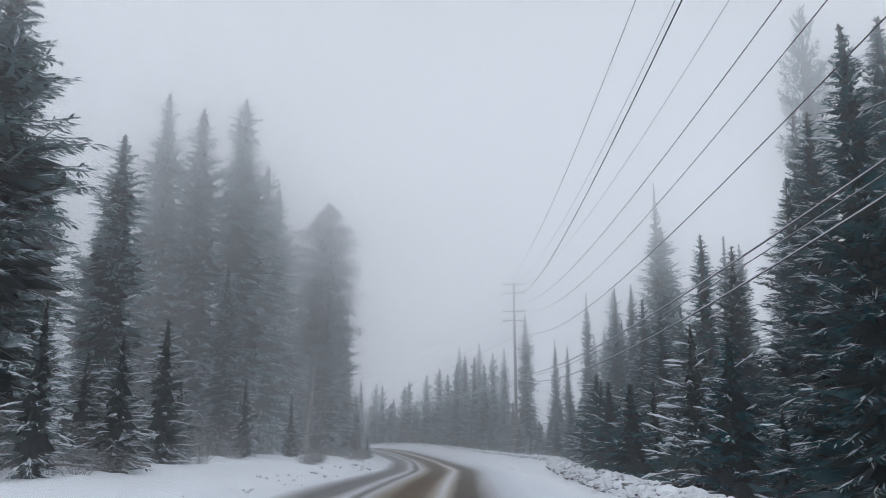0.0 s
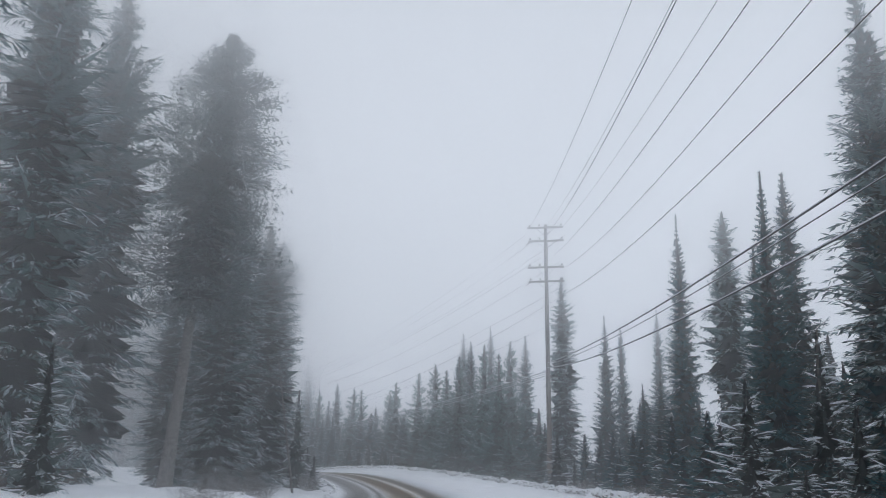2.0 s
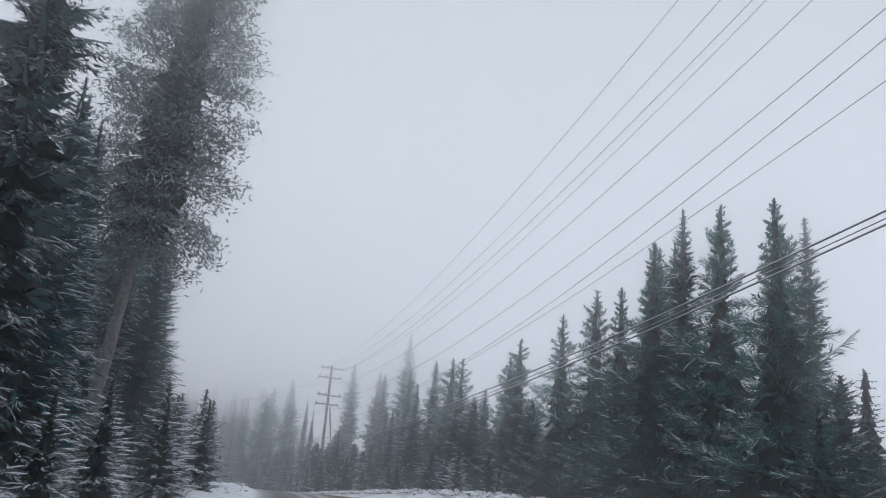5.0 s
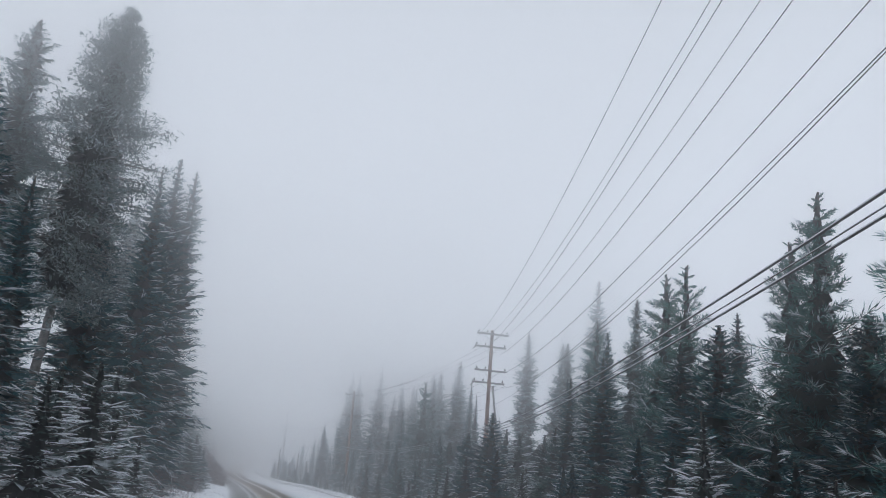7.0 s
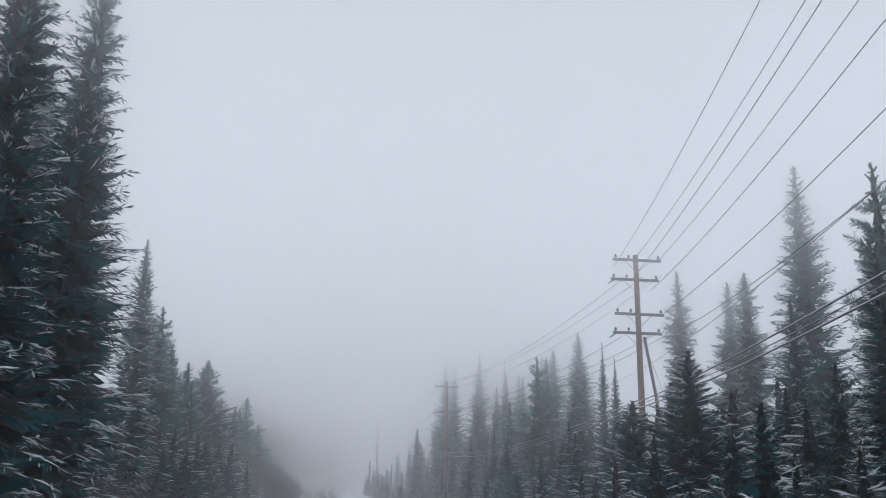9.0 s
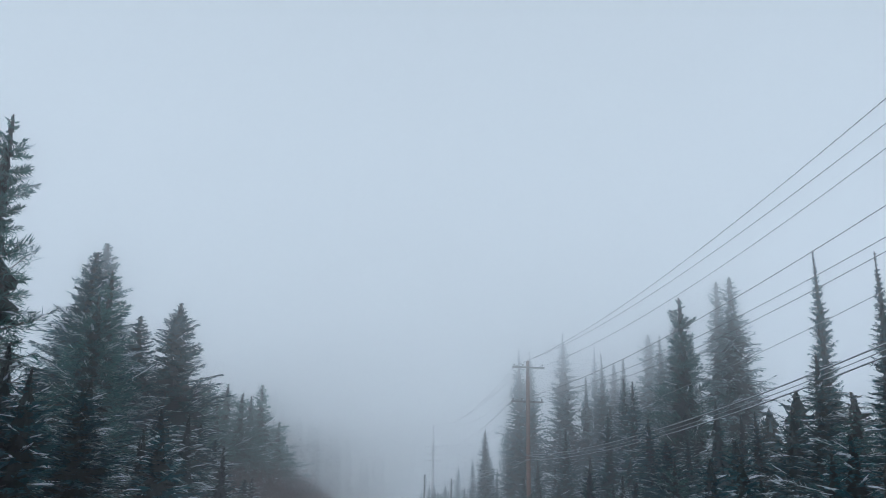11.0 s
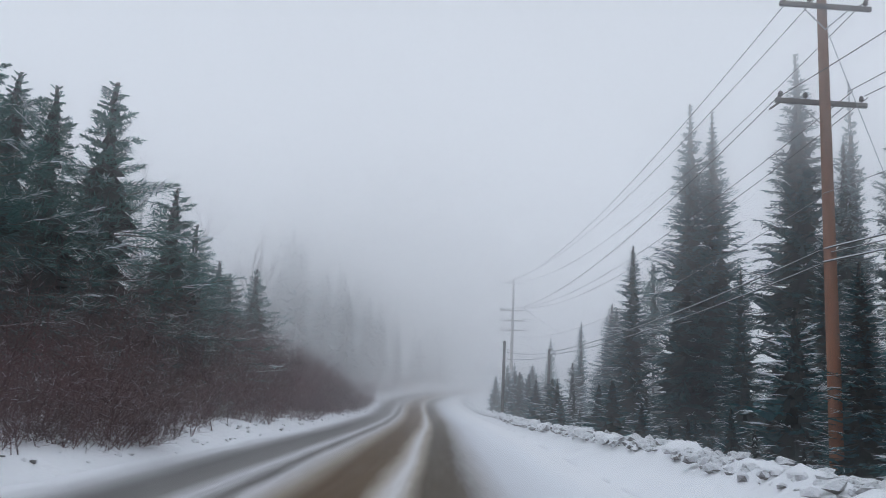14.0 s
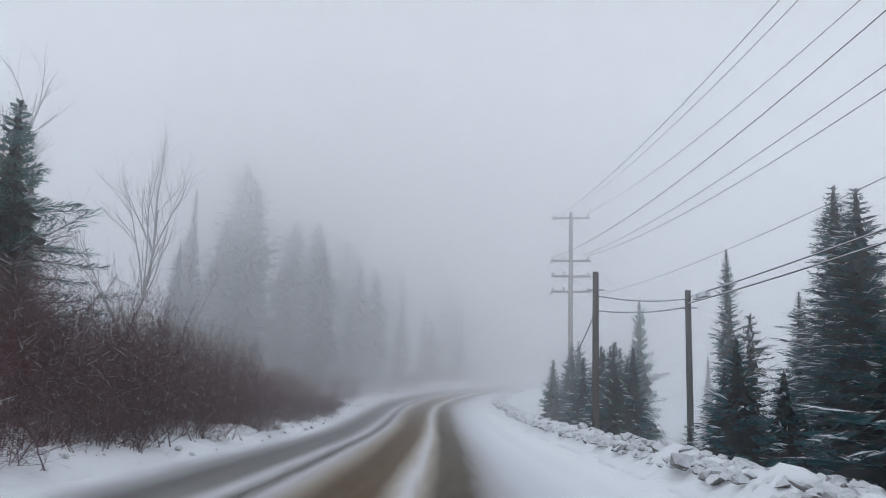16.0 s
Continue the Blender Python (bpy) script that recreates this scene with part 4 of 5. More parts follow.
# undergrowth of young spruces and firs under the tall ones
for i in range(110):
    side = 1 if i % 6 else -1
    s = rng.uniform(8, arc[-1] + 12) if side > 0 else rng.choice((rng.uniform(5, 34), rng.uniform(82, 150)))
    k = int((s + BACK) / STEP)
    u = 7.4 + 8.0 * rng.random() ** 1.2 if side > 0 else -rng.uniform(8.6, 13.5)
    x, y = LX[k] + u * TY[k], LY[k] - u * TX[k]
    if any((x - p) ** 2 + (y - q) ** 2 < 1.5 for p, q in placed):
        continue
    tall = rng.uniform(2.6, 4.2) + 0.32 * (abs(u) - 7.4)
    if s > arc[-1] - 12:
        tall *= 0.6
    plant("frosted" if rng.random() < (1.0 if side < 0 and s < 60 else 0.35 if s < 165 else 0.2) else "small", i, x, y, gz(x, y) + tall, rng.uniform(0.9, 1.25))

# the forest behind, thinning into the fog
back_count = 0
for i in range(500):
    s, side = rng.uniform(-25, arc[-1] + 95), rng.choice((-1, 1))
    k = min(len(LX) - 1, int((s + BACK) / STEP))
    near = 17.0 if side > 0 else 18.0
    u = side * (near + 26 * rng.random() ** 1.4)
    x, y = LX[k] + u * TY[k], LY[k] - u * TX[k]
    if s > 165 and side < 0 and s < arc[-1] + 20:
        continue
    if abs(float(nearest(x, y)[0][0])) < 13 or any((x - a) ** 2 + (y - b) ** 2 < 5.5 for a, b in placed):
        continue
    if back_count > 90:
        break
    if s < 80:
        tall = rng.uniform(9, 13) if side > 0 else rng.uniform(4, 7)
    elif s < 125:
        tall = rng.uniform(6, 8.5) if side > 0 else rng.uniform(10, 13)
    elif s < arc[-1] - 20:
        tall = rng.uniform(7, 10.5)
    else:
        tall = rng.uniform(4, 6) if side > 0 else rng.uniform(9, 13)
    plant("back", i, x, y, gz(x, y) + tall, rng.uniform(0.85, 1.15))
    back_count += 1


# ---------------------------------------------------------------- banks of fog drifting through the trees
def fog_bank(name, label, density, forward, at, half, box=False):
    m = bpy.data.materials.new(name)
    m.use_nodes = True
    nt = m.node_tree
    nt.nodes.remove(nt.nodes["Principled BSDF"])
    v = nt.nodes.new("ShaderNodeVolumeScatter")
    v.inputs["Color"].default_value = (1, 1, 1, 1)
    v.inputs["Density"].default_value = density
    v.inputs["Anisotropy"].default_value = forward
    nt.links.new(v.outputs[0], nt.nodes["Material Output"].inputs["Volume"])
    bm = bmesh.new()
    if box:
        bmesh.ops.create_cube(bm, size=2.0)
    else:
        bmesh.ops.create_icosphere(bm, subdivisions=4, radius=1.0)
    bmesh.ops.scale(bm, vec=half, verts=bm.verts)
    ob = tagged(new(name, bm_mesh(name, bm, m, not box)), label, "fog", kind="structure")
    ob.location = at
    return ob


fog_bank("cloud_layer", "low cloud hanging in the tree tops", ALOFT, 0.85, (-50, 120, 27.5), (790, 790, 18.0), True)
# each bank is nested in shells, thin outside and thicker within
for k, thick in ((1.05, 0.13), (0.97, 0.22), (0.88, 0.34), (0.78, 0.48), (0.66, 0.55), (0.54, 0.55)):
    fog_bank("fog_bank_west", "bank of fog drifting through the old spruces", BANK * thick, BROAD, (-25, 52, 8), (20 * k, 48 * k, 18 * k))
for k, thick in ((1.03, 0.22), (0.92, 0.42), (0.80, 0.8)):
    fog_bank("fog_bank_north", "bank of fog filling the bend ahead", BANK * thick, BROAD, (-142, 252, 8), (62 * k, 60 * k, 26 * k))
for k, thick in ((1.05, 0.5), (0.92, 0.9), (0.78, 1.3)):
    fog_bank("fog_bank_far", "thick fog closing the view behind the bend", BANK * thick, BROAD, (-178, 292, 6), (66 * k, 56 * k, 24 * k))


# ---------------------------------------------------------------- thicket and bare trees
def shrub_mesh(seed, H, R, stems, snow, wood):
    rng = np.random.default_rng(seed)
    V, F, I = [], [], []

    def blade(a, b, w, mat):
        d = b - a
        q = np.cross(d, rng.normal(0, 1, 3))
        q = q / (np.linalg.norm(q) + 1e-9) * w
        n = len(V)
        V.extend([a - q, a + q, b + q * 0.35, b - q * 0.35])
        F.append((n, n + 1, n + 2, n + 3))
        I.append(mat)

    for i in range(stems):
        a = rng.uniform(0, 6.28)
        r0, r1 = R * 0.55 * math.sqrt(rng.random()), R * rng.uniform(0.3, 1.0)
        p = np.array([r0 * math.cos(a), r0 * math.sin(a), -0.1])
        top = np.array([r1 * math.cos(a + rng.normal(0, 0.5)), r1 * math.sin(a + rng.normal(0, 0.5)), H * rng.uniform(0.55, 1.05)])
        bow = rng.normal(0, 0.12, 3)
        prev = p
        for k in range(1, 5):
            q = p + (top - p) * (k / 4) + bow * math.sin(k / 4 * 3.14)
            blade(prev, q, 0.009 * (1.15 - k / 4) + 0.003, 0)
            for j in range(5):
                s = prev + (q - prev) * rng.random()
                t = s + np.append(rng.normal(0, 0.22, 2), rng.uniform(0.0, 0.42))
                blade(s, t, 0.0045, 0)
                if rng.random() < 0.6:
                    blade(s + (t - s) * 0.5, s + (t - s) * 0.5 + rng.normal(0, 0.16, 3) + (0, 0, 0.06), 0.0035, 0)
                if rng.random() < snow:
                    blade(s + (0, 0, 0.008), s + (t - s) * 0.45 + (0, 0, 0.008), 0.005, 1)
            prev = q
    F, I, verts = np.array(F), np.array(I), [tuple(v) for v in V]
    return [mesh_of(n, verts, F[I == m].tolist(), [mat]) for n, m, mat in (("stem_clump", 0, wood), ("snow_trace", 1, FLAKE))]


SHRUBS = []
for i in range(4):
    root = tagged(new("shrub"), "leafless red-brown willow shrub with traces of snow on its twigs", "shrub", "roadside thicket")
    for me in shrub_mesh(300 + i, 2.8, 1.5, 40, 0.10, TWIG):
        part(me.name.split(".")[0], me, root)
    SHRUBS.append(root)
LOW = tagged(new("low_shrub"), "low frosted brush poking through the snow", "shrub", "low brush")
for me in shrub_mesh(310, 1.0, 0.7, 26, 0.5, PALE):
    part(me.name.split(".")[0], me, LOW)
HOARY = tagged(new("frosted_shrub"), "tangled grey shrub white with frost below the spruces", "shrub", "frosted brush")
for me in shrub_mesh(311, 2.0, 1.1, 26, 0.45, PALE):
    part(me.name.split(".")[0], me, HOARY)
for src in (*SHRUBS, LOW, HOARY):
    src["fresh"] = 1


def set_shrub(src, x, y, k, wide=1.0):
    m = Matrix.Translation((x, y, gz(x, y) - 0.05)) @ Matrix.Rotation(x * 3.1 + y, 4, "Z")
    if src["fresh"]:
        ob = src
        src["fresh"] = 0
        ob.matrix_basis = m
    else:
        ob = copy_thing(src, m)
    ob.scale = (wide, wide, k)
    return ob


rng = random.Random(9)
for i in range(255):
    s = rng.uniform(arc[-1] - 31, arc[-1] + 48)
    k = int((s + BACK) / STEP)
    u = -(5.6 + 6.4 * rng.random() ** 1.3)
    tall = (0.50 + 0.72 * min(1.0, max(0.0, -u - 5.6) / 1.9)) * (0.5 if s < arc[-1] - 24 else 0.9 if s < arc[-1] - 8 else 1.08) * rng.uniform(0.75, 1.1)
    if s > arc[-1] + 16:
        tall *= max(0.25, 1 - (s - arc[-1] - 16) / 46)
    set_shrub(SHRUBS[i % 4], LX[k] + u * TY[k], LY[k] - u * TX[k], tall, rng.uniform(0.8, 1.15))
for i in range(40):
    s = rng.uniform(arc[-1] + 38, arc[-1] + 90)
    k = int((s + BACK) / STEP)
    u = -rng.uniform(5.6, 12)
    set_shrub(SHRUBS[i % 4], LX[k] + u * TY[k], LY[k] - u * TX[k], rng.uniform(0.35, 0.75), rng.uniform(1.0, 1.4))
for i in range(14):
    s = rng.uniform(130, 152)
    k = int((s + BACK) / STEP)
    u = -rng.uniform(6.6, 11)
    set_shrub(SHRUBS[i % 4], LX[k] + u * TY[k], LY[k] - u * TX[k], rng.uniform(0.4, 0.75))
for i in range(30):
    s = rng.uniform(10, 84)
    k = int((s + BACK) / STEP)
    u = -rng.uniform(8.6, 12.5)
    set_shrub(HOARY, LX[k] + u * TY[k], LY[k] - u * TX[k], rng.uniform(0.5, 1.15), rng.uniform(0.8, 1.2))
for i in range(60):
    s = rng.uniform(0, arc[-1] + 10)
    k = int((s + BACK) / STEP)
    u = -rng.uniform(6.2, 8.8) if rng.random() < 0.7 else rng.uniform(6.2, 8.5)
    set_shrub(LOW, LX[k] + u * TY[k], LY[k] - u * TX[k], rng.uniform(0.4, 1.0))
for i in range(30):
    s = rng.uniform(arc[-1] - 6, arc[-1] + 40)
    k = int((s + BACK) / STEP)
    u = rng.uniform(6.0, 10)
    set_shrub(SHRUBS[i % 4], LX[k] + u * TY[k], LY[k] - u * TX[k], rng.uniform(0.4, 0.6))


def bare_tree(name, label, seed, H, x, y, mat, spread=0.35, lean=0.0):
    rng = random.Random(seed)
    root = tagged(new(name), label, "tree", "bare trees")

    def grow(p, d, length, r, depth, out):
        pts, rad = [p], [r]
        for i in range(4):
            d = (d + Vector((rng.gauss(0, 0.13), rng.gauss(0, 0.13), 0.03))).normalized()
            p = p + d * length / 4
            pts.append(p)
            rad.append(r * (1 - 0.2 * (i + 1)) + 0.004)
        out.append(tube(pts, rad, 5 if depth else 7))
        if depth < 3:
            for i in range(11 if depth == 0 else 4):
                k = rng.uniform(0.3, 1.0)
                q = pts[min(4, int(k * 4))]
                w = rng.uniform(0, 6.28)
                nd = (d + Vector((math.cos(w), math.sin(w), rng.uniform(-0.1, 0.5))) * rng.uniform(spread, spread * 2.2)).normalized()
                grow(q, nd, length * rng.uniform(0.38, 0.6), r * 0.42, depth + 1, out)

    trunk, limbs = [], []
    grow(Vector((0, 0, -0.2)), Vector((lean, 0, 1)), H * 0.72, 0.006 * H + 0.02, 0, limbs)
    trunk = limbs[:1]
    v, f = joined(trunk)
    part("trunk", mesh_of("trunk", v, f, [mat], None, True), root)
    v, f = joined(limbs[1:])
    part("crown", mesh_of("crown", v, f, [mat], None, True), root)
    root.matrix_basis = Matrix.Translation((x, y, gz(x, y) - 0.1))
    return root


bare_tree("bare_aspen", "leafless grey aspen standing above the thicket", 41, 14.5, -117.5, 211.4, PALE, 0.24)
bare_tree("bare_aspen", "tall leafless aspen, its fine twigs lost in fog", 42, 19.0, -112.6, 199.0, PALE, 0.20)
bare_tree("bare_aspen", "tall leafless aspen, its fine twigs lost in fog", 45, 16.0, -114.6, 202.0, PALE, 0.22)
bare_tree("bare_shrub_tree", "crooked bare branch hanging over the brush", 43, 5.0, -92.0, 193.8, PALE, 0.6, 0.35)


def dead_pole(label, a, b, r):
    v, f = tube([Vector(a).lerp(Vector(b), i / 6) + Vector((0, 0, 0.05 * math.sin(i * 1.7))) for i in range(7)], [r * (1 - 0.1 * i) for i in range(7)], 6)
    tagged(new("dead_trunk", mesh_of("dead_trunk", v, f, [PALE], None, True)), label, "dead tree")


dead_pole("thin dead trunk leaning over the verge", (-8.2, 76.5, gz(-8.2, 76.5) - 0.1), (-9.6, 77.5, 6.4), 0.07)
dead_pole("fallen grey log lying on the snowy bank", (-12.5, 20.0, gz(-12.5, 20) + 0.7), (-7.4, 24.5, gz(-7.4, 24.5) + 0.15), 0.09)
dead_pole("fallen grey log lying on the snowy bank", (-13.0, 21.5, gz(-13, 21.5) + 0.25), (-7.9, 22.6, gz(-7.9, 22.6) + 0.1), 0.07)
dead_pole("slanting dead stem among the roadside firs", (-21.5, 103.0, gz(-21.5, 103) + 1.0), (-19.6, 107.5, 3.4), 0.04)
dead_pole("thin dead stem leaning beside the firs", (9.6, 90.0, gz(9.6, 90) - 0.1), (8.6, 90.5, 2.6), 0.05)


# ---------------------------------------------------------------- power line
def beam(name, a, b, w, hgt, mat):
    """A squared timber between two points, edges eased."""
    a, b = Vector(a), Vector(b)
    d = (b - a)
    x = d.normalized()
    y = Vector((0, 0, 1)).cross(x).normalized()
    z = x.cross(y)
    bm = bmesh.new()
    bmesh.ops.create_cube(bm, size=1.0)
    bmesh.ops.scale(bm, vec=(d.length, w, hgt), verts=bm.verts)
    bmesh.ops.bevel(bm, geom=bm.edges[:], offset=min(w, hgt) * 0.12, segments=1, affect="EDGES")
    m = Matrix((x, y, z)).transposed().to_4x4()
    m.translation = (a + b) / 2
    bm.transform(m)
    return bm_mesh(name, bm, mat)


def rod(name, a, b, r, mat, sides=6):
    v, f = tube([a, b], [r, r], sides)
    return mesh_of(name, v, f, [mat])


def insulator(name, at):
    x, y, z = at
    v, f = tube([(x, y, z), (x, y, z + 0.05), (x, y, z + 0.06), (x, y, z + 0.10), (x, y, z + 0.11), (x, y, z + 0.17), (x, y, z + 0.20)],
                [0.02, 0.02, 0.07, 0.05, 0.065, 0.045, 0.02], 8)
    return mesh_of(name, v, f, [PORCELAIN], None, True)


WIDTH = 1.22


def utility_pole(label, x, y, base, top, arms, across, wood, r=0.165):
    """A pole with its arms at the given heights; across: direction of the arms. All heights are true ones."""
    root = tagged(new("utility_pole"), label, "utility pole", "power line poles")
    root.matrix_basis = Matrix.Translation((x, y, base))
    hgt = top - base
    pts = [(0, 0, -0.6), (0, 0, 0.0), (0, 0, hgt * 0.35), (0, 0, hgt * 0.7), (0, 0, hgt)]
    v, f = tube(pts, [r * 1.08, r * 1.05, r * 0.95, r * 0.84, r * 0.72], 12)
    part("shaft", mesh_of("shaft", v, f, [wood], None, True), root)
    a = Vector((across[0], across[1], 0)).normalized()
    n = Vector((-a.y, a.x, 0))
    for i, z in enumerate(arms):
        z -= base
        off = n * (0.19 if i % 2 else -0.19)
        arm = part("crossarm", beam("crossarm", off - a * WIDTH + Vector((0, 0, z)), off + a * WIDTH + Vector((0, 0, z)), 0.10, 0.13, ARM), root)
        for sg in (-1, 1):
            part("brace", rod("brace", tuple(off + a * sg * 0.62 + Vector((0, 0, z - 0.05))), tuple(off * 0.8 + Vector((0, 0, z - 0.62))), 0.018, STEEL), root, "thin steel arm brace")
        for k in (-1.08, -0.42, 1.08):
            part("insulator", insulator("insulator", tuple(off + a * k + Vector((0, 0, z + 0.065)))), arm, "brown pin insulator")
        if i % 2:
            part("dead_end_clamp", rod("dead_end_clamp", tuple(off - a * 1.1 + Vector((0, 0, z - 0.05))), tuple(off - a * 1.38 + Vector((0, 0, z - 0.26))), 0.03, PORCELAIN), root)
    return root


# places, tip heights, arm heights and cable heights of the poles along the line
LINE = [
    ((8.0, -7.9), 14.0, (13.8, 12.95, 11.0, 10.1)),
    ((5.95, 88.3), 16.95, (16.7, 15.85, 13.9, 13.0)),
    ((-30.7, 155.3), 12.35, (12.05, 11.15, 9.35, 8.5)),
    ((-63.25, 189.2), 11.3, (10.8, 8.3)),
    ((-105.8, 234.4), 12.3, (11.9, 9.25, 8.2, 7.3)),
    ((-128.0, 296.0), 14.5, (14.1, 11.4)),
]
ACROSS = [(1, 0.03), (1, -0.17), (0.74, 0.62), (0.72, 0.69), (0.78, 0.5), (1, 0.2)]
ROOT = (None, 1.2, -0.9, -0.6, 0.2, 2.0)
LOOKS = [
    ("tall weathered wooden utility pole with four crossarms", POLE_GREY), ("tall weathered grey utility pole with four snow-flecked crossarms", POLE_GREY),
    ("wooden utility pole with four crossarms, reddish towards its foot", POLE_RED), ("reddish-brown wooden utility pole with two crossarms", POLE_RED),
    ("grey utility pole with four crossarms fading in the fog", POLE_GREY), ("distant wooden utility pole lost in the fog", POLE_GREY)]
for (xy, top, arms), ac, foot, (label, wood) in zip(LINE, ACROSS, ROOT, LOOKS):
    g = gz(*xy)
    utility_pole(label, xy[0], xy[1], g - 0.1 if foot is None else min(g, foot) - 0.1, top, arms, ac, wood)


def wire(name, label, a, b, sag, r, mat, n=26):
    """A hanging wire."""
    a, b = Vector(a), Vector(b)
    pts = []
    for i in range(n + 1):
        k = i / n
        p = a.lerp(b, k)
        p.z -= sag * 4 * k * (1 - k)
        pts.append(p)
    v, f = tube(pts, [r] * (n + 1), 5, False)
    return tagged(new(name, mesh_of(name, v, f, [mat], None, True)), label, "wire", "power line wires")


# each wire of a span: how far out along the arm and how high it hangs at its two poles, and its sag
SPAN_A = [(-2.56, 11.79, -1.08, 16.81, 2.68), (-0.9, 13.56, 0.14, 16.93, 2.85), (-4.65, 5.3, 0.03, 16.22, 2.35), (0.98, 13.61, 1.19, 16.78, 2.52), (-1.75, 7.52, 0.61, 14.83, 2.22), (-1.09, 7.91, 1.35, 13.92, 2.48), (-1.82, 5.99, 0.81, 11.91, 2.41)]
SPAN_B = [(-1.37, 16.3, -1.1, 11.78, 2.36), (0.22, 16.58, -0.11, 12.11, 2.49), (-0.36, 14.62, -0.23, 11.14, 2.02), (1.31, 16.15, 1.08, 12.05, 2.37), (0.84, 14.25, 0.72, 10.63, 2.3), (1.38, 12.75, 1.05, 9.3, 2.15), (1.24, 12.06, 1.1, 8.21, 2.61)]
SPAN_C = [(-0.78, 11.04, -1.14, 10.84, 0.98), (0.3, 11.23, -0.11, 11.31, 0.94), (1.32, 11.4, 0.89, 10.87, 0.98), (-0.8, 8.3, -1.22, 8.31, 0.9), (0.81, 8.43, 0.61, 8.57, 0.85), (1.33, 8.4, 1.06, 8.49, 1.01), (0.08, 6.77, -0.13, 5.82, 0.9)]
SPAN_D = [(-0.95, 10.93, -0.95, 11.98, 1.61), (0.07, 11.4, 0.02, 12.45, 1.47), (1.06, 11.01, 0.92, 12.23, 1.68), (-1.11, 8.45, -1.29, 9.38, 1.69), (0.75, 8.6, 0.81, 9.59, 1.31), (1.14, 8.45, 1.05, 9.54, 1.52), (0.08, 5.89, -0.07, 6.81, 1.39)]
CABLES_A = [(0.59, 5.85, -0.03, 7.42, 1.62), (0.14, 5.41, -0.09, 7.09, 2.15)]
CABLES_B = [(0.01, 6.9, -0.15, 5.2, 1.09), (0.03, 6.64, -0.14, 4.91, 1.15)]
CABLES_C = [(0, 5.35, -0.13, 4.42, 0.88), (-0.02, 5.02, -0.16, 4.08, 0.88)]
SPAN_E = [(k0, z0, k1, z1, 2.0) for (_, _, k0, z0, _), (k1, z1) in zip(SPAN_D, ((-1.08, 14.3), (0, 14.6), (1.08, 14.3), (-1.08, 11.6), (0.7, 11.6), (1.08, 11.6), (0.1, 8.0)))]


def hang(i, p):
    """The two ends of a wire of the span that begins at pole i."""
    ends = []
    for j, k, z in ((i, p[0], p[1]), (i + 1, p[2], p[3])):
        a = Vector((*ACROSS[j], 0)).normalized()
        ends.append((LINE[j][0][0] + a.x * k, LINE[j][0][1] + a.y * k, z))
    return ends


for i, (span, cables) in enumerate(((SPAN_A, CABLES_A), (SPAN_B, CABLES_B), (SPAN_C, CABLES_C), (SPAN_D, ()), (SPAN_E, ()))):
    for j, p in enumerate(span):
        low = i > 1 and j == 6
        wire("neutral_wire" if low else "power_wire", "single low wire strung along the poles" if low else "thin dark overhead conductor hanging between poles",
             *hang(i, p), p[4], 0.010 if low else 0.011, CABLE if low else WIRE)
    for p in cables:
        wire("telephone_cable", "thick black telephone cable dusted with snow", *hang(i, p), p[4], 0.028, CABLE)
    if cables:
        p = cables[0]
        wire("telephone_cable", "thin black telephone cable beside the thick ones", *hang(i, (p[0] + 0.1, p[1] - 0.1, p[2] + 0.1, p[3] - 0.1)), p[4] * 1.05, 0.016, CABLE)
wire("neutral_wire", "single low wire strung along the poles", *hang(1, (0.1, 9.9, 0.1, 6.77)), 1.6, 0.010, CABLE)


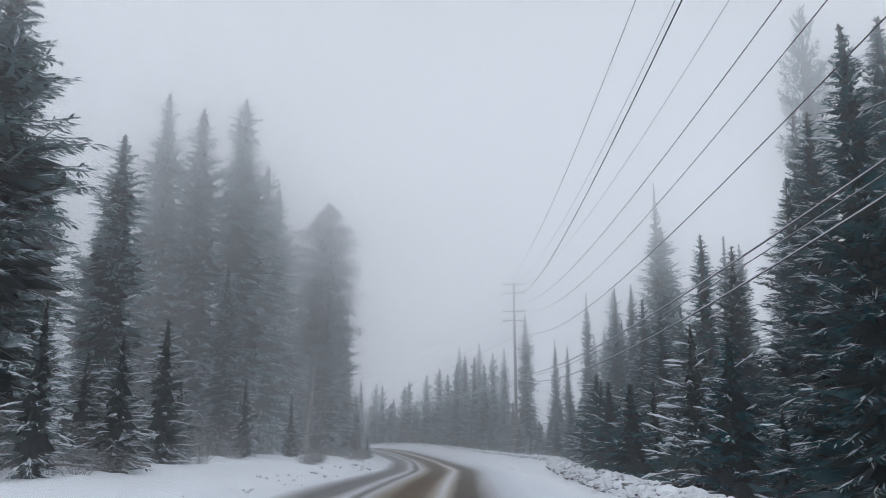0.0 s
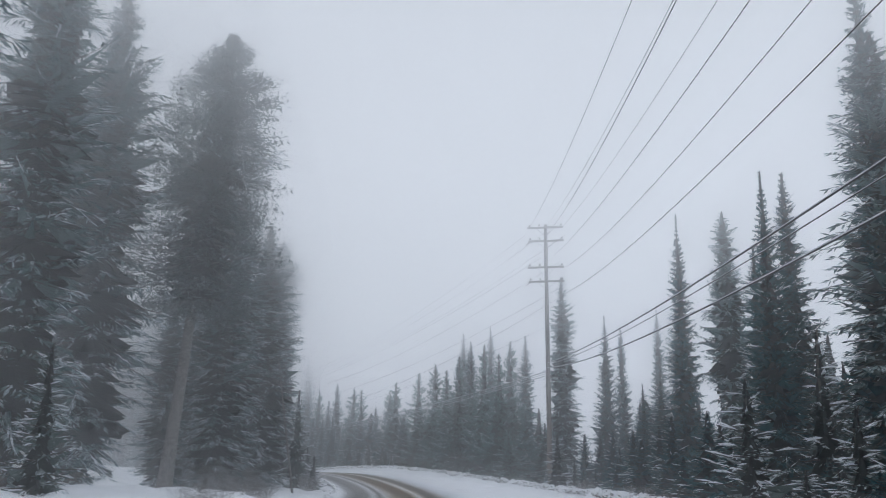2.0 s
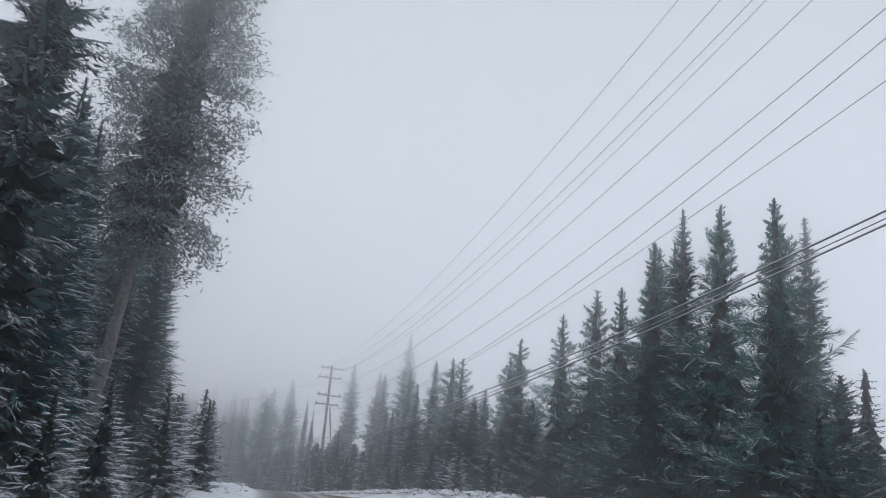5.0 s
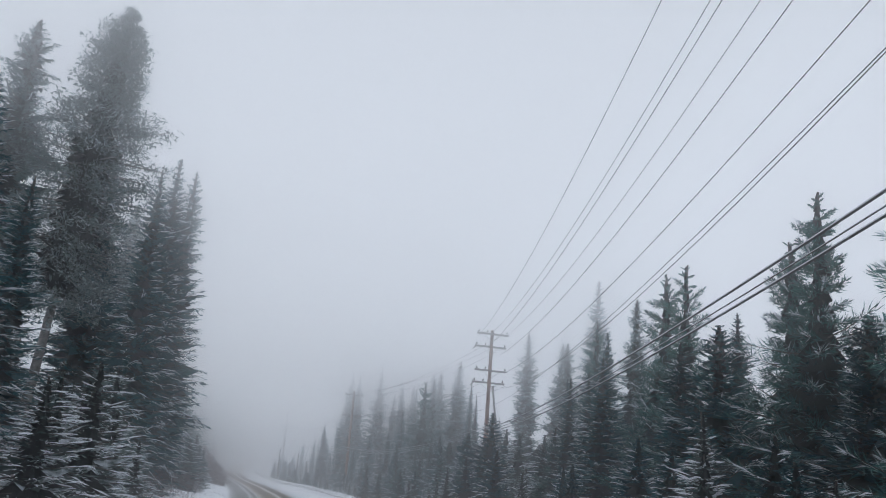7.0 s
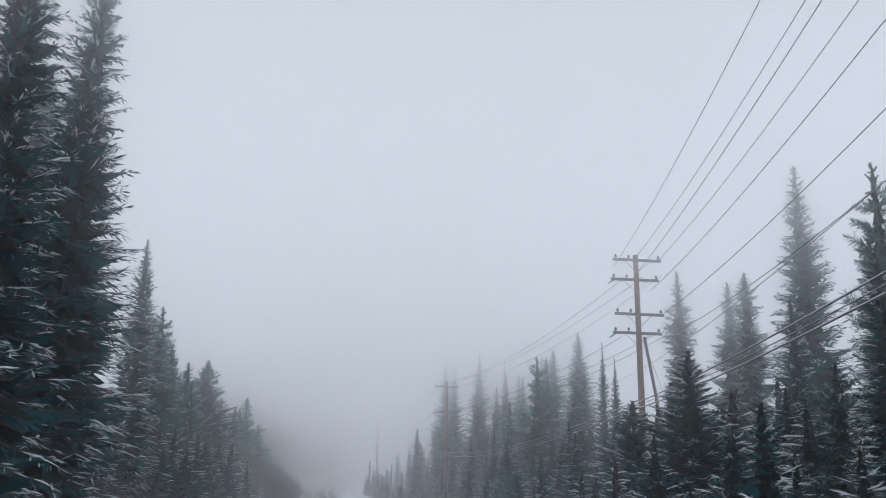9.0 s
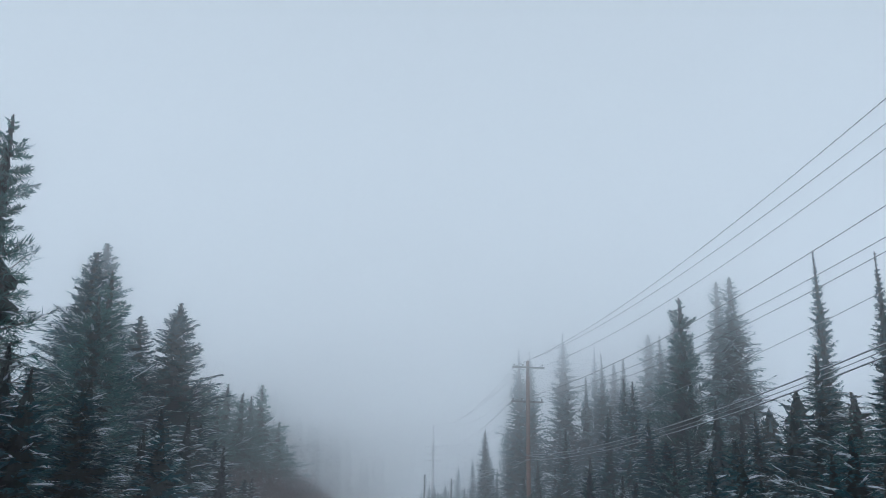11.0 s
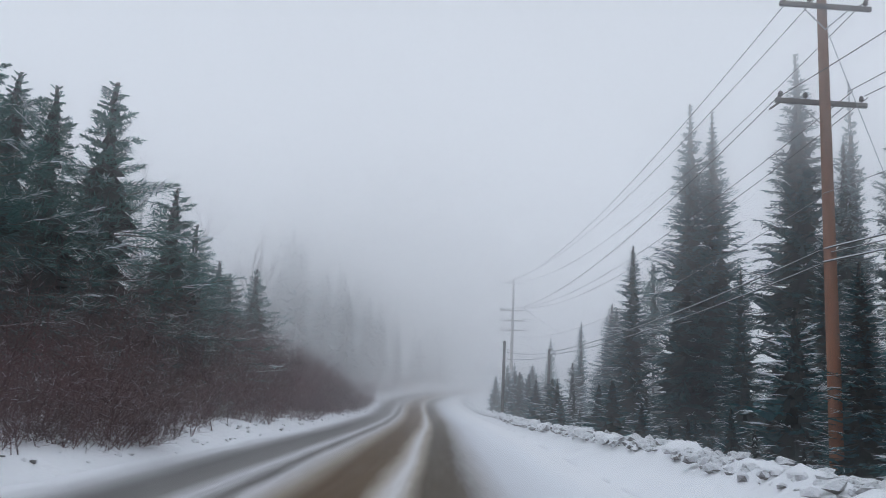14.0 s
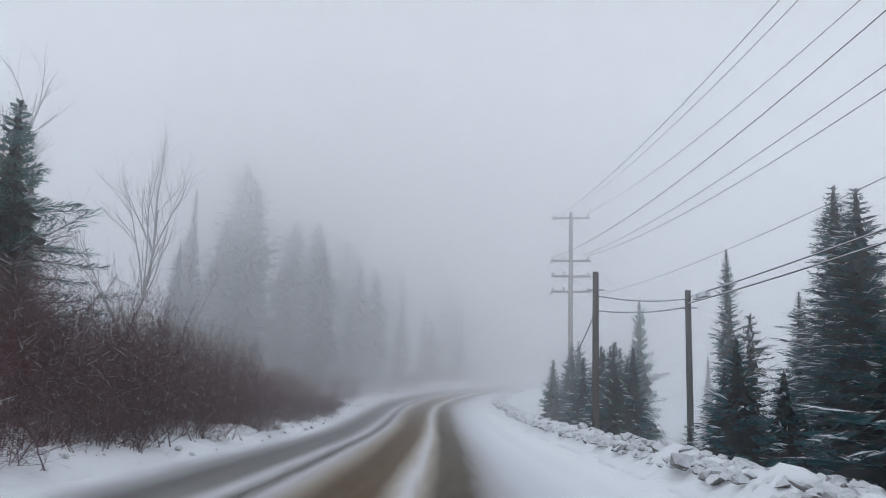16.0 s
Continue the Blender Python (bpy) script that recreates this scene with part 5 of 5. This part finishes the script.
def short_pole(label, x, y, top, r):
    g = gz(x, y)
    v, f = tube([(0, 0, -0.4), (0, 0, (top - g) * 0.5), (0, 0, top - g)], [r * 1.08, r, r * 0.92], 10)
    root = tagged(new("telephone_pole"), label, "pole", "short roadside poles")
    root.matrix_basis = Matrix.Translation((x, y, g))
    part("shaft", mesh_of("shaft", v, f, [POLE_DARK], None, True), root)
    part("cable_bracket", beam("cable_bracket", (-0.25, -0.1, top - g - 0.55), (0.25, 0.1, top - g - 0.55), 0.05, 0.05, STEEL), root)
    return root


short_pole("short dark wooden pole standing in the roadside snow", -90.1, 212.0, 4.25, 0.10)
short_pole("short dark wooden pole carrying a cable splice", -88.6, 215.0, 3.95, 0.10)
for j in range(2):
    wire("telephone_cable", "thick black telephone cable dusted with snow", (-63.45, 189.2, 4.4 - 0.35 * j), (-88.6, 215.0, 3.75 - 0.2 * j), 0.35, 0.024, CABLE)
    wire("telephone_cable", "black telephone cable slung between short poles", (-88.6, 215.0, 3.7 - 0.25 * j), (-90.1, 212.0, 3.55 - 0.45 * j), 0.12, 0.022, CABLE, 10)
wire("telephone_cable", "black telephone cable slung between short poles", (-90.1, 212.0, 3.1), (-105.9, 234.2, 3.4), 0.5, 0.022, CABLE)
for k in (0.5, 0.9):
    box = tagged(new("splice_case", beam("splice_case", (-88.6 + k * 0.9, 215 - k * 0.9, 3.66), (-88.6 + k * 1.35, 215 - k * 1.35, 3.64), 0.16, 0.16, CABLE)),
                 "black splice case hanging on the telephone cable", "splice case")
# push brace and guys of the pole on the bend
v, f = tube([(-29.0, 156.4, gz(-29.0, 156.4) - 0.3), (-30.5, 155.5, 8.3)], [0.10, 0.07], 8)
tagged(new("brace_pole", mesh_of("brace_pole", v, f, [POLE_GREY], None, True)), "slanting wooden brace leaning against the utility pole", "pole")
wire("guy_wire", "taut steel guy wire running down to the ground", (-30.6, 155.4, 8.2), (-26.8, 157.0, gz(-26.8, 157.0)), 0.0, 0.012, STEEL, 4)
wire("guy_wire", "taut steel guy wire running down to the ground", (-63.2, 189.2, 10.4), (-59.6, 191.6, gz(-59.6, 191.6)), 0.0, 0.010, STEEL, 4)

# trees that were built and never set out are taken away again
for src in KINDS.values():
    if src.name in bpy.data.objects and src not in used:
        for o in (*src.children_recursive, src):
            bpy.data.objects.remove(o)
